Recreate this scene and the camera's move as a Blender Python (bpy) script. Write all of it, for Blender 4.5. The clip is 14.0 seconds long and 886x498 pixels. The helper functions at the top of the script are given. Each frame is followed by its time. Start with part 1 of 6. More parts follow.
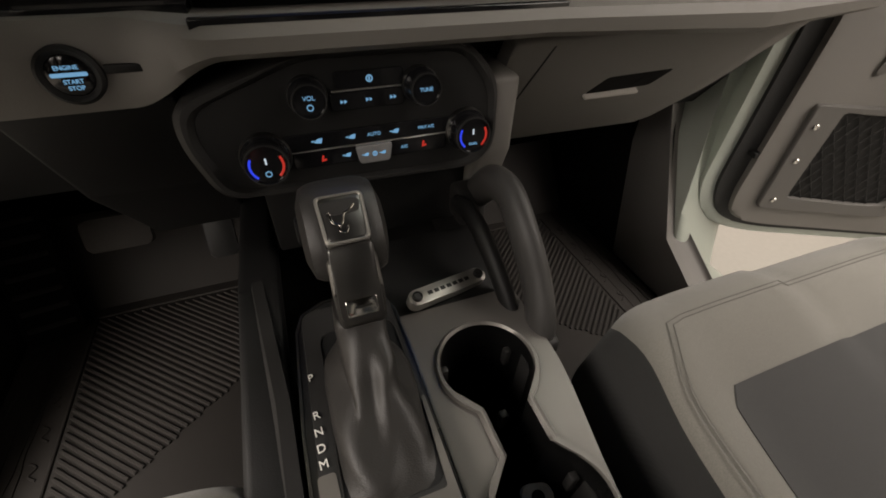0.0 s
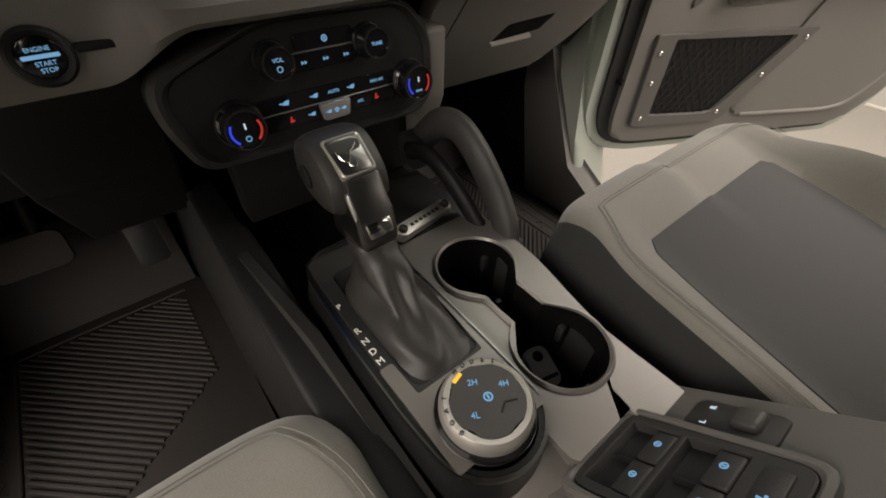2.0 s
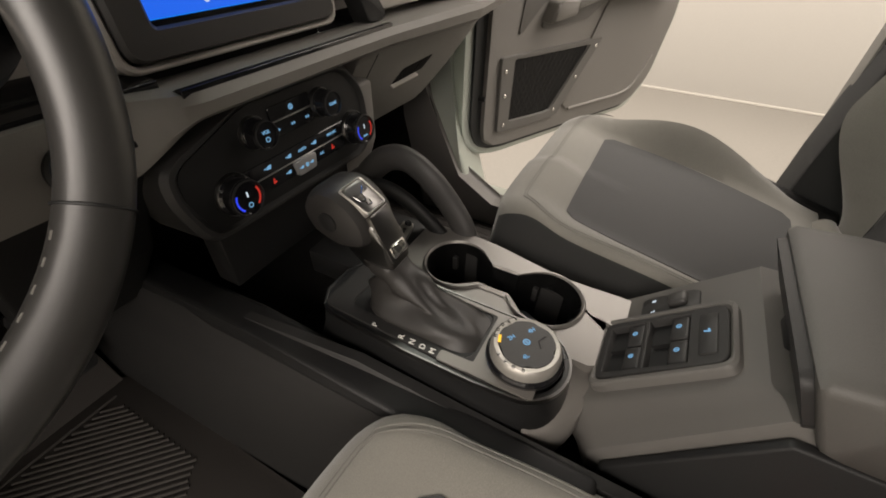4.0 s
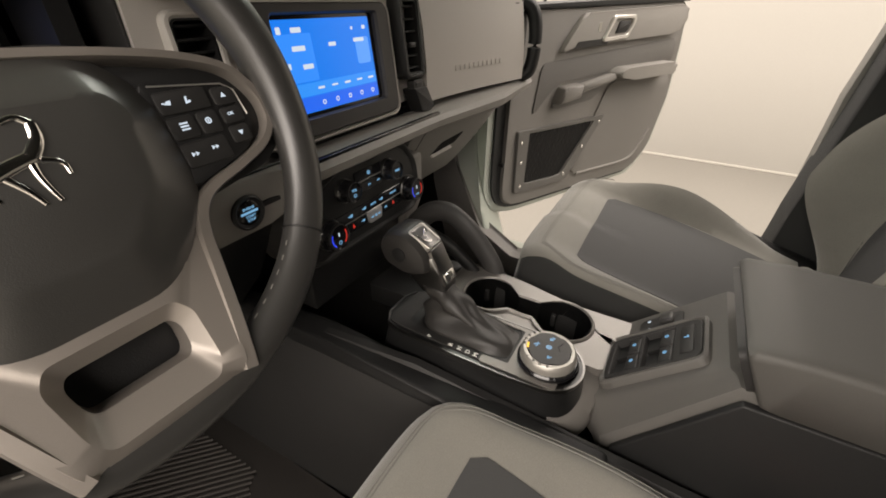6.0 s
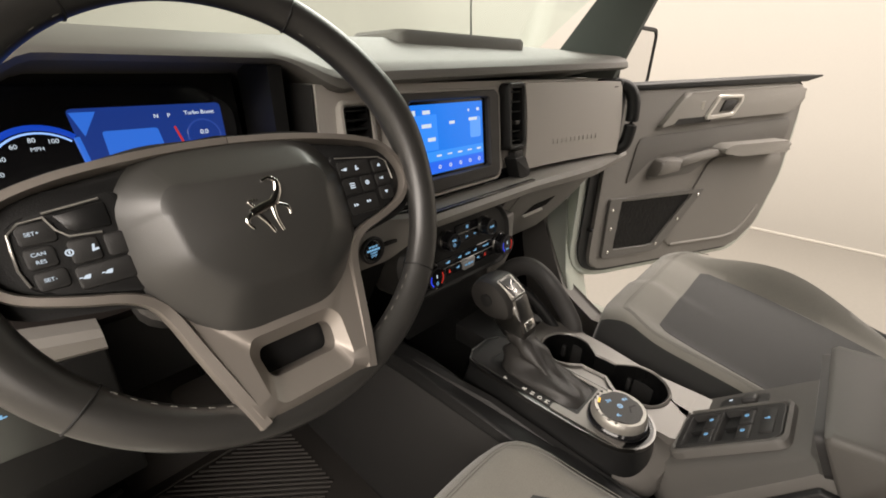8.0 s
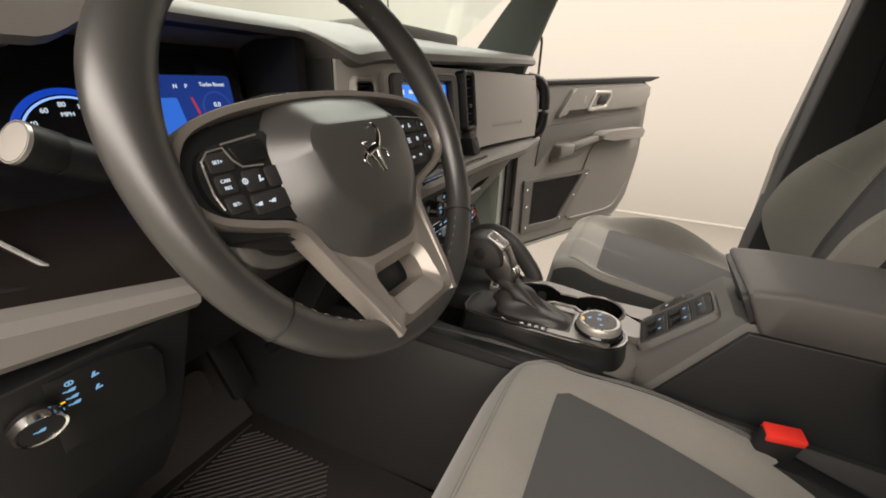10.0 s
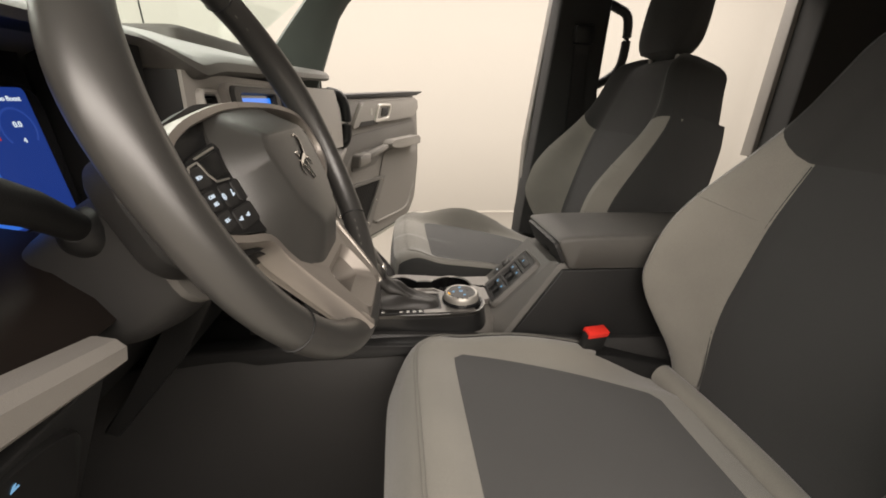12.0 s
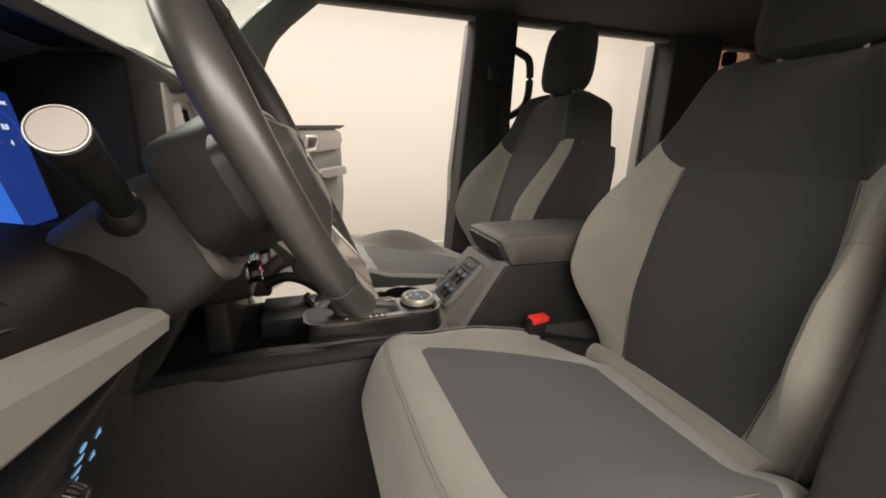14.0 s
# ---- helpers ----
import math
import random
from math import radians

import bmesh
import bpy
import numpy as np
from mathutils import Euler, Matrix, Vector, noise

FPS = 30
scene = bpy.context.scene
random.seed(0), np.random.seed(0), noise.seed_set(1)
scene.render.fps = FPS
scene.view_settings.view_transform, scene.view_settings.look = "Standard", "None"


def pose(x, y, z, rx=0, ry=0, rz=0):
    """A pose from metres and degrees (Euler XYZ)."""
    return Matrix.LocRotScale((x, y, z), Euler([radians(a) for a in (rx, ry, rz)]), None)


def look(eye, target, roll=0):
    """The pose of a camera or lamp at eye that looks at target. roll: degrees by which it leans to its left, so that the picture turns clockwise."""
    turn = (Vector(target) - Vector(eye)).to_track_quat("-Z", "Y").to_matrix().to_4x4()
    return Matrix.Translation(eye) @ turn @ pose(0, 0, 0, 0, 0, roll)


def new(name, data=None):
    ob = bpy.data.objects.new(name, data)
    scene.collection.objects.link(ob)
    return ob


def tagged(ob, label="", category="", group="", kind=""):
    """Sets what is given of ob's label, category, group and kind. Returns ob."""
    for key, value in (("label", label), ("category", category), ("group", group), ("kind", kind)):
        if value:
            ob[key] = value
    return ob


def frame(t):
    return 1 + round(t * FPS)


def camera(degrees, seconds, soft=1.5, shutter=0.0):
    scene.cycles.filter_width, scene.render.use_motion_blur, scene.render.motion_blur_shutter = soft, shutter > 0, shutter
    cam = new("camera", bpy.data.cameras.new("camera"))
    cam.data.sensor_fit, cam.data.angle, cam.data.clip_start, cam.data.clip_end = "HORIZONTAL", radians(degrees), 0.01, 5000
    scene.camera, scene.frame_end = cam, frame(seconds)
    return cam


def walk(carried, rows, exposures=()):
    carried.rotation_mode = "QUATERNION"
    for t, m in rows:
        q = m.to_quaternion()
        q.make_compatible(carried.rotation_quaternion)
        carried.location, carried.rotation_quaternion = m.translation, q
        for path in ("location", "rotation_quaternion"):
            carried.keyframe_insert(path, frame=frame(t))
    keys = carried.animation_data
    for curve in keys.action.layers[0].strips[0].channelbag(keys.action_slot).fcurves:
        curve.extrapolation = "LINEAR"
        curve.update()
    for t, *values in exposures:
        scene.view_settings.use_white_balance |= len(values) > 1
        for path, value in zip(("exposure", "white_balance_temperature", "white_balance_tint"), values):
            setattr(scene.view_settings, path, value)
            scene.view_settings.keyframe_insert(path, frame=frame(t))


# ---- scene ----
cam = camera(94.6, 14.0, 1.8)
PATH = [
    (0, (-0.076, 0.034, 1.328), (0.494, 1.423, 0.007), 2.3),
    (0.5, (-0.09, 0.006, 1.326), (0.5, 1.342, -0.041), 2.2),
    (1, (-0.128, -0.004, 1.333), (0.532, 1.276, -0.054), 2.5),
    (1.5, (-0.167, -0.01, 1.335), (0.612, 1.202, -0.052), 2.4),
    (2, (-0.188, -0.004, 1.329), (0.745, 1.104, -0.05), 2.2),
    (2.5, (-0.215, 0.018, 1.33), (0.87, 0.992, -0.039), 1.9),
    (3, (-0.252, 0.043, 1.341), (0.959, 0.875, -0.016), 1.9),
    (3.2, (-0.267, 0.05, 1.35), (0.985, 0.832, 0.0), 1.7),
    (5.3, (-0.445, 0.021, 1.419), (1.029, 0.732, 0.269), 0.6),
    (5.5, (-0.456, 0.019, 1.428), (1.025, 0.755, 0.303), 1.0),
    (6, (-0.481, 0.014, 1.432), (1.004, 0.851, 0.387), 0.7),
    (6.5, (-0.502, -0.001, 1.437), (0.961, 0.956, 0.467), 0.7),
    (7, (-0.53, -0.004, 1.456), (0.889, 1.071, 0.545), 1.0),
    (7.5, (-0.541, -0.015, 1.467), (0.83, 1.159, 0.605), 1.1),
    (8, (-0.553, -0.022, 1.466), (0.793, 1.209, 0.645), 1.1),
    (8.2, (-0.564, -0.026, 1.47), (0.781, 1.213, 0.66), 1.1),
    (10.3, (-0.773, 0.092, 1.417), (0.96, 0.734, 0.655), 1.7),
    (10.5, (-0.788, 0.102, 1.418), (0.983, 0.643, 0.66), 1.6),
    (11, (-0.811, 0.133, 1.416), (1.026, 0.398, 0.671), 1.7),
    (11.5, (-0.822, 0.182, 1.417), (1.043, 0.189, 0.696), 1.4),
    (12, (-0.833, 0.215, 1.411), (1.034, -0.004, 0.729), 1.3),
    (12.5, (-0.849, 0.25, 1.402), (1.003, -0.155, 0.766), 1.4),
    (13, (-0.87, 0.276, 1.39), (0.969, -0.244, 0.801), 1.1),
    (13.5, (-0.885, 0.294, 1.377), (0.947, -0.295, 0.832), 1.0),
    (14, (-0.909, 0.311, 1.371), (0.923, -0.31, 0.865), 0.9),
]
walk(cam, [(t, look(eye, target, roll)) for t, eye, target, roll in PATH], ((0, 0.0), (3.2, 0.1), (5.5, 0.22), (8.2, 0.25), (10.5, 0.2), (14, 0.2)))

# ---- light ----
world = bpy.data.worlds.new("studio_world")
world.use_nodes = True
world.node_tree.nodes["Background"].inputs[0].default_value = (1.0, 0.93, 0.82, 1)
world.node_tree.nodes["Background"].inputs[1].default_value = 0.05
scene.world = world


def area_lamp(name, place, sx, sy, power, aim=None, colour=(1.0, 0.90, 0.815)):
    d = bpy.data.lights.new(name, "AREA")
    d.shape, d.size, d.size_y, d.energy, d.color = "RECTANGLE", sx, sy, power, colour
    o = new(name, d)
    o.matrix_world = look(place, aim or (place[0], place[1] + 0.001, 0))
    return o


area_lamp("studio_lamp", (-3.9, 0.0, 3.4), 3.2, 11.0, 1150)
area_lamp("studio_lamp", (2.5, 0.6, 3.4), 2.4, 11.0, 670)


# ---- materials ----
def material(name, base, rough=0.5, metal=0.0, var=0.08, grain=600.0, bump=0.15, stain=3.0, coat=0.0, spec=0.5, sheen=0.0):
    m = bpy.data.materials.new(name)
    m.use_nodes = True
    t = m.node_tree
    p = t.nodes["Principled BSDF"]
    p.inputs["Roughness"].default_value, p.inputs["Metallic"].default_value = rough, metal
    p.inputs["Specular IOR Level"].default_value = spec
    p.inputs["Coat Weight"].default_value = coat
    p.inputs["Sheen Weight"].default_value = sheen
    co = t.nodes.new("ShaderNodeTexCoord")
    fine = t.nodes.new("ShaderNodeTexNoise")
    fine.inputs["Scale"].default_value, fine.inputs["Detail"].default_value = grain, 2
    big = t.nodes.new("ShaderNodeTexNoise")
    big.inputs["Scale"].default_value, big.inputs["Detail"].default_value = stain, 5
    for n in (fine, big):
        t.links.new(co.outputs["Object"], n.inputs["Vector"])
    add = t.nodes.new("ShaderNodeMath")
    add.operation = "ADD"
    t.links.new(fine.outputs[0], add.inputs[0])
    t.links.new(big.outputs[0], add.inputs[1])
    ramp = t.nodes.new("ShaderNodeMapRange")
    ramp.inputs["From Min"].default_value, ramp.inputs["From Max"].default_value = 0.6, 1.4
    ramp.inputs["To Min"].default_value, ramp.inputs["To Max"].default_value = 1 - var, 1 + var
    t.links.new(add.outputs[0], ramp.inputs["Value"])
    mul = t.nodes.new("ShaderNodeVectorMath")
    mul.operation = "SCALE"
    mul.inputs[0].default_value = base
    t.links.new(ramp.outputs[0], mul.inputs["Scale"])
    t.links.new(mul.outputs[0], p.inputs["Base Color"])
    rr = t.nodes.new("ShaderNodeMapRange")
    rr.inputs["To Min"].default_value, rr.inputs["To Max"].default_value = max(0.02, rough - 0.12 * rough), min(1, rough + 0.12 * rough)
    t.links.new(big.outputs[0], rr.inputs["Value"])
    t.links.new(rr.outputs[0], p.inputs["Roughness"])
    if bump:
        b = t.nodes.new("ShaderNodeBump")
        b.inputs["Strength"].default_value, b.inputs["Distance"].default_value = bump, 0.001
        t.links.new(fine.outputs[0], b.inputs["Height"])
        t.links.new(b.outputs[0], p.inputs["Normal"])
    return m


def weave(name, base, scale=420.0, bump=0.18, var=0.12, sheen=0.3):
    """Woven seat cloth: crossed threads under a soft mottling."""
    m = material(name, base, 0.92, 0, var, 900, 0.3, 6, 0, 0.2, sheen)
    t = m.node_tree
    co = t.nodes["Texture Coordinate"]
    b = t.nodes["Bump"]
    waves = []
    for d in ("X", "Y"):
        w = t.nodes.new("ShaderNodeTexWave")
        w.bands_direction = d
        w.inputs["Scale"].default_value, w.inputs["Distortion"].default_value = scale, 1.5
        t.links.new(co.outputs["Object"], w.inputs["Vector"])
        waves.append(w)
    mx = t.nodes.new("ShaderNodeMath")
    mx.operation = "MAXIMUM"
    t.links.new(waves[0].outputs["Fac"], mx.inputs[0])
    t.links.new(waves[1].outputs["Fac"], mx.inputs[1])
    t.links.new(mx.outputs[0], b.inputs["Height"])
    b.inputs["Strength"].default_value = bump
    return m


def glow(name, colour, strength):
    m = bpy.data.materials.new(name)
    m.use_nodes = True
    p = m.node_tree.nodes["Principled BSDF"]
    p.inputs["Base Color"].default_value = (0.01, 0.01, 0.012, 1)
    p.inputs["Roughness"].default_value = 0.25
    p.inputs["Emission Color"].default_value = (*colour, 1)
    p.inputs["Emission Strength"].default_value = strength
    return m


def glass(name, tint, rough=0.0):
    m = bpy.data.materials.new(name)
    m.use_nodes = True
    t = m.node_tree
    t.nodes.remove(t.nodes["Principled BSDF"])
    tr, gl, mix, lw, pw, sc = (t.nodes.new(k) for k in ("ShaderNodeBsdfTransparent", "ShaderNodeBsdfGlossy", "ShaderNodeMixShader", "ShaderNodeLayerWeight", "ShaderNodeMath", "ShaderNodeMath"))
    tr.inputs[0].default_value = (*tint, 1)
    gl.inputs["Roughness"].default_value = rough
    lw.inputs[0].default_value = 0.5
    pw.operation, sc.operation = "POWER", "MULTIPLY_ADD"
    pw.inputs[1].default_value, sc.inputs[1].default_value, sc.inputs[2].default_value = 5.0, 0.55, 0.02
    t.links.new(lw.outputs["Facing"], pw.inputs[0])
    t.links.new(pw.outputs[0], sc.inputs[0])
    t.links.new(sc.outputs[0], mix.inputs[0])
    t.links.new(tr.outputs[0], mix.inputs[1])
    t.links.new(gl.outputs[0], mix.inputs[2])
    t.links.new(mix.outputs[0], t.nodes["Material Output"].inputs[0])
    return m


M_WALL = material("studio_wall_paint", (0.345, 0.329, 0.299), 0.9, 0, 0.02, 60, 0.03, 0.6)
M_GROUND = material("studio_floor_coating", (0.185, 0.173, 0.152), 0.6, 0, 0.06, 40, 0.05, 0.8)
M_TRIM_WHITE = material("white_skirting", (0.46, 0.435, 0.39), 0.6, 0, 0.02)
M_DASH = material("grained_grey_dash", (0.150, 0.142, 0.131), 0.55, 0, 0.06, 1400, 0.35, 4)
M_DASH_LIGHT = material("pale_grey_dash_panel", (0.385, 0.363, 0.332), 0.52, 0, 0.05, 1400, 0.3, 4)
M_STRIP = material("mid_grey_dash_strip", (0.182, 0.172, 0.158), 0.5, 0, 0.05, 1400, 0.3, 4)
M_DARK = material("charcoal_plastic", (0.021, 0.0205, 0.020), 0.5, 0, 0.12, 1200, 0.25, 5, 0, 0.32)
M_MID = material("dark_grey_plastic", (0.038, 0.0365, 0.035), 0.48, 0, 0.08, 1200, 0.25, 5, 0, 0.36)
M_BLACK = material("black_plastic", (0.011, 0.011, 0.011), 0.5, 0, 0.1, 900, 0.2, 5, 0, 0.3)
M_GLOSS = material("gloss_black_panel", (0.008, 0.008, 0.009), 0.12, 0, 0.05, 300, 0.0, 5)
M_ARM = material("grey_armrest_skin", (0.068, 0.065, 0.060), 0.5, 0, 0.07, 1200, 0.25, 5, 0, 0.35)
M_SLOPE = material("grey_console_plastic", (0.085, 0.081, 0.075), 0.5, 0, 0.06, 1300, 0.3, 5, 0, 0.4)
M_CARPET = material("black_carpet", (0.0095, 0.009, 0.0086), 0.95, 0, 0.25, 500, 0.8, 8, 0, 0.1)
M_RUBBER = material("grey_brown_rubber", (0.033, 0.0295, 0.0268), 0.7, 0, 0.12, 900, 0.3, 5, 0, 0.3)
M_SILVER = material("satin_bronze_silver", (0.250, 0.226, 0.202), 0.43, 0.55, 0.04, 1500, 0.05, 5)
M_DECK = material("satin_grey_deck", (0.158, 0.149, 0.137), 0.36, 0.35, 0.04, 1500, 0.06, 5)
M_GLOSS_SOFT = material("polished_black_plastic", (0.010, 0.010, 0.010), 0.28, 0, 0.06, 700, 0.05, 5)
M_COVER = material("brown_black_cover", (0.009, 0.007, 0.006), 0.5, 0, 0.1, 900, 0.1, 5, 0, 0.12)
M_SATIN_DARK = material("smoked_metal", (0.17, 0.166, 0.16), 0.30, 1.0, 0.04, 900, 0.03, 5)
M_DIAL = material("brushed_dial_metal", (0.35, 0.335, 0.306), 0.40, 0.55, 0.05, 1600, 0.06, 5)
M_CHROME = material("chrome", (0.75, 0.73, 0.70), 0.12, 1.0, 0.02, 300, 0.0, 5)
M_BRIGHT = material("bright_satin_silver", (0.66, 0.64, 0.60), 0.38, 0.6, 0.03, 900, 0.03, 5)
M_SATIN = material("satin_aluminium", (0.42, 0.405, 0.375), 0.36, 0.7, 0.04, 900, 0.05, 5)
M_LEATHER = material("black_leather", (0.026, 0.0245, 0.023), 0.42, 0, 0.1, 900, 0.3, 6, 0, 0.35)
M_LEATHER_RIM = material("dark_grey_leather_rim", (0.032, 0.031, 0.0292), 0.34, 0, 0.08, 2600, 0.08, 6, 0, 0.65)
M_CLOTH = weave("light_grey_seat_cloth", (0.166, 0.159, 0.140), var=0.2)
M_CLOTH_MID = weave("mid_grey_seat_cloth", (0.047, 0.0468, 0.0462), sheen=0.14)
# the mid grey cloth again, darkened in colour for the shaded backrests
M_CLOTH_MID_SHADED = weave("shaded_mid_grey_seat_cloth", (0.034, 0.0342, 0.034), sheen=0.1)
M_CLOTH_DARK = weave("charcoal_seat_cloth", (0.027, 0.027, 0.0262), sheen=0.1)
M_THREAD = material("dark_stitching", (0.15, 0.145, 0.13), 0.8)
M_PAINT = material("sage_grey_paint", (0.40, 0.43, 0.38), 0.3, 0, 0.02, 400, 0.0, 2, 0.6)
M_SEAL = material("rubber_seal", (0.02, 0.02, 0.02), 0.6)
M_DOOR_TRIM = material("pale_door_trim", (0.25, 0.236, 0.216), 0.6, 0, 0.06, 1300, 0.35, 4)
M_DOOR = material("grey_door_panel", (0.178, 0.168, 0.154), 0.62, 0, 0.06, 1300, 0.35, 4)
M_DOOR_DARK = material("darker_door_insert", (0.120, 0.114, 0.105), 0.62, 0, 0.06, 1300, 0.35, 4)
M_HEADLINER = material("black_headliner", (0.017, 0.017, 0.0165), 0.95, 0, 0.1, 900, 0.4, 6)
M_RED = material("red_plastic", (0.65, 0.03, 0.02), 0.4)
M_ICON = glow("ice_blue_icons", (0.26, 0.56, 0.88), 0.6)
M_ICON_WHITE = glow("white_icons", (0.8, 0.9, 1.0), 0.7)
M_ICON_RED = glow("red_icons", (0.9, 0.05, 0.03), 0.5)
M_ICON_BLUE = glow("deep_blue_arc", (0.03, 0.06, 0.9), 0.9)
M_AMBER = glow("amber_light", (1.0, 0.5, 0.02), 1.2)
M_SCREEN = glow("lit_blue_screen", (0.004, 0.19, 0.82), 0.9)
M_SCREEN_PALE = glow("pale_blue_tile", (0.10, 0.34, 0.95), 0.9)
M_SCREEN_DARK = glow("deep_blue_screen", (0.010, 0.035, 0.21), 0.85)
M_WINDSCREEN = glass("green_tinted_glass", (0.945, 1.0, 0.985))
M_REARGLASS = glass("rose_tinted_glass", (0.62, 0.48, 0.42))
M_WHITE_INK = material("white_ink", (0.75, 0.74, 0.70), 0.5, 0, 0.02)
M_MIRROR = material("mirror", (0.85, 0.85, 0.85), 0.02, 1.0, 0.0, 100, 0.0)


# ---- builders ----
def sstep(a, b, x):
    t = max(0.0, min(1.0, (x - a) / (b - a)))
    return t * t * (3 - 2 * t)


def thing(name, place, label, category, group="", kind=""):
    e = new(name)
    e.location = place
    e.empty_display_size = 0.05
    tagged(e, label, category, group, kind)
    return e


def part(name, bm, mat, parent=None, label="", angle=38):
    bmesh.ops.recalc_face_normals(bm, faces=bm.faces[:])
    me = bpy.data.meshes.new(name)
    bm.to_mesh(me)
    bm.free()
    me.materials.append(mat)
    me.polygons.foreach_set("use_smooth", [True] * len(me.polygons))
    me.set_sharp_from_angle(angle=radians(angle))
    o = new(name, me)
    if parent is not None:
        o.parent = parent
        chain = Matrix.Identity(4)
        q = parent
        while q is not None:
            chain = Matrix.Translation(q.location) @ chain if q.type == "EMPTY" else chain
            q = q.parent
        if parent.type == "EMPTY":
            o.matrix_parent_inverse = Matrix.Translation(parent.location).inverted()
    if label:
        o["label"] = label
    return o


def B():
    return bmesh.new()


def add(bm, verts, faces, m=None):
    vs = [bm.verts.new(m @ Vector(v) if m else v) for v in verts]
    for f in faces:
        try:
            bm.faces.new([vs[i] for i in f])
        except ValueError:
            pass
    return vs


def box(x0, x1, y0, y1, z0, z1, bev=0.004, seg=2, m=None, bm=None):
    own = B()
    c = [(x, y, z) for z in (z0, z1) for y in (y0, y1) for x in (x0, x1)]
    add(own, c, [(0, 2, 3, 1), (4, 5, 7, 6), (0, 1, 5, 4), (2, 6, 7, 3), (0, 4, 6, 2), (1, 3, 7, 5)])
    if bev:
        bmesh.ops.bevel(own, geom=own.edges[:], offset=bev, segments=seg, affect="EDGES", profile=0.5)
    return merge(bm, own, m)


def merge(bm, own, m=None):
    if m is not None:
        bmesh.ops.transform(own, matrix=m, verts=own.verts[:])
    if bm is None:
        return own
    me = bpy.data.meshes.new("tmp")
    own.to_mesh(me)
    own.free()
    bm.from_mesh(me)
    bpy.data.meshes.remove(me)
    return bm


def prism(poly, d0, d1, m=None, bev=0.0, seg=2, bm=None):
    """A flat outline in its own xy plane, drawn out along z from d0 to d1."""
    own, n = B(), len(poly)
    add(own, [(x, y, d) for d in (d0, d1) for x, y in poly], [tuple(reversed(range(n))), tuple(range(n, 2 * n))] + [(i, (i + 1) % n, n + (i + 1) % n, n + i) for i in range(n)])
    if bev:
        top = [e for e in own.edges if all(abs(v.co.z - d1) < 1e-7 for v in e.verts)]
        bmesh.ops.bevel(own, geom=top, offset=bev, segments=seg, affect="EDGES", profile=0.5)
    return merge(bm, own, m)


def ring_prism(outer, inner, d0, d1, m=None, bm=None, lip=0.0):
    """A flat frame between two outlines with as many corners each; lip rounds the upper edges."""
    own, n = B(), len(outer)
    loops = [(outer, d0, 0), (outer, d1 - lip, 0), (outer, d1, -lip), (inner, d1, lip), (inner, d1 - lip, 0), (inner, d0, 0)]
    vs = []
    for pts, d, off in loops:
        cx, cy = sum(p[0] for p in inner) / n, sum(p[1] for p in inner) / n
        row = []
        for x, y in pts:
            r = math.hypot(x - cx, y - cy) or 1
            k = 1 + off / r
            row.append(own.verts.new((cx + (x - cx) * k, cy + (y - cy) * k, d)))
        vs.append(row)
    for a in range(6):
        p, q = vs[a], vs[(a + 1) % 6]
        for i in range(n):
            own.faces.new((p[i], p[(i + 1) % n], q[(i + 1) % n], q[i]))
    return merge(bm, own, m)


def rrect(w, h, r, n=5, cx=0.0, cy=0.0):
    pts = []
    for sx, sy, a0 in ((1, 1, 0), (-1, 1, 90), (-1, -1, 180), (1, -1, 270)):
        for i in range(n + 1):
            a = radians(a0 + 90 * i / n)
            pts.append((cx + sx * (w / 2 - r) + r * math.cos(a), cy + sy * (h / 2 - r) + r * math.sin(a)))
    return pts


def rpoly(corners, r=0.01, n=4):
    """A polygon with its corners rounded."""
    out, k = [], len(corners)
    for i in range(k):
        p, a, b = (Vector(corners[j % k]).to_2d() for j in (i, i - 1, i + 1))
        da, db = (a - p), (b - p)
        ra = min(r, da.length * 0.45)
        rb = min(r, db.length * 0.45)
        s, e = p + da.normalized() * ra, p + db.normalized() * rb
        for j in range(n + 1):
            t = j / n
            q = s * (1 - t) ** 2 + p * 2 * t * (1 - t) + e * t * t
            out.append((q.x, q.y))
    return out


def circle(r, n=40, cx=0.0, cy=0.0):
    return [(cx + r * math.cos(2 * math.pi * i / n), cy + r * math.sin(2 * math.pi * i / n)) for i in range(n)]


def loft(rings, closed=False, caps=True, bm=None, m=None):
    own = B()
    vs = [[own.verts.new(p) for p in ring] for ring in rings]
    n = len(rings[0])
    for a in range(len(rings) - (0 if closed else 1)):
        p, q = vs[a], vs[(a + 1) % len(rings)]
        for i in range(n):
            own.faces.new((p[i], p[(i + 1) % n], q[(i + 1) % n], q[i]))
    if caps and not closed:
        own.faces.new(list(reversed(vs[0])))
        own.faces.new(vs[-1])
    return merge(bm, own, m)


def smooth_path(pts, steps=6, closed=False):
    """Catmull-Rom through the points."""
    P = [Vector(p) for p in pts]
    n, out = len(P), []
    for i in range(n if closed else n - 1):
        a, b, c, d = (P[j % n] if closed else P[max(0, min(n - 1, j))] for j in (i - 1, i, i + 1, i + 2))
        for k in range(steps):
            t = k / steps
            out.append(0.5 * (2 * b + (c - a) * t + (2 * a - 5 * b + 4 * c - d) * t * t + (3 * b - a - 3 * c + d) * t ** 3))
    if not closed:
        out.append(P[-1])
    return out


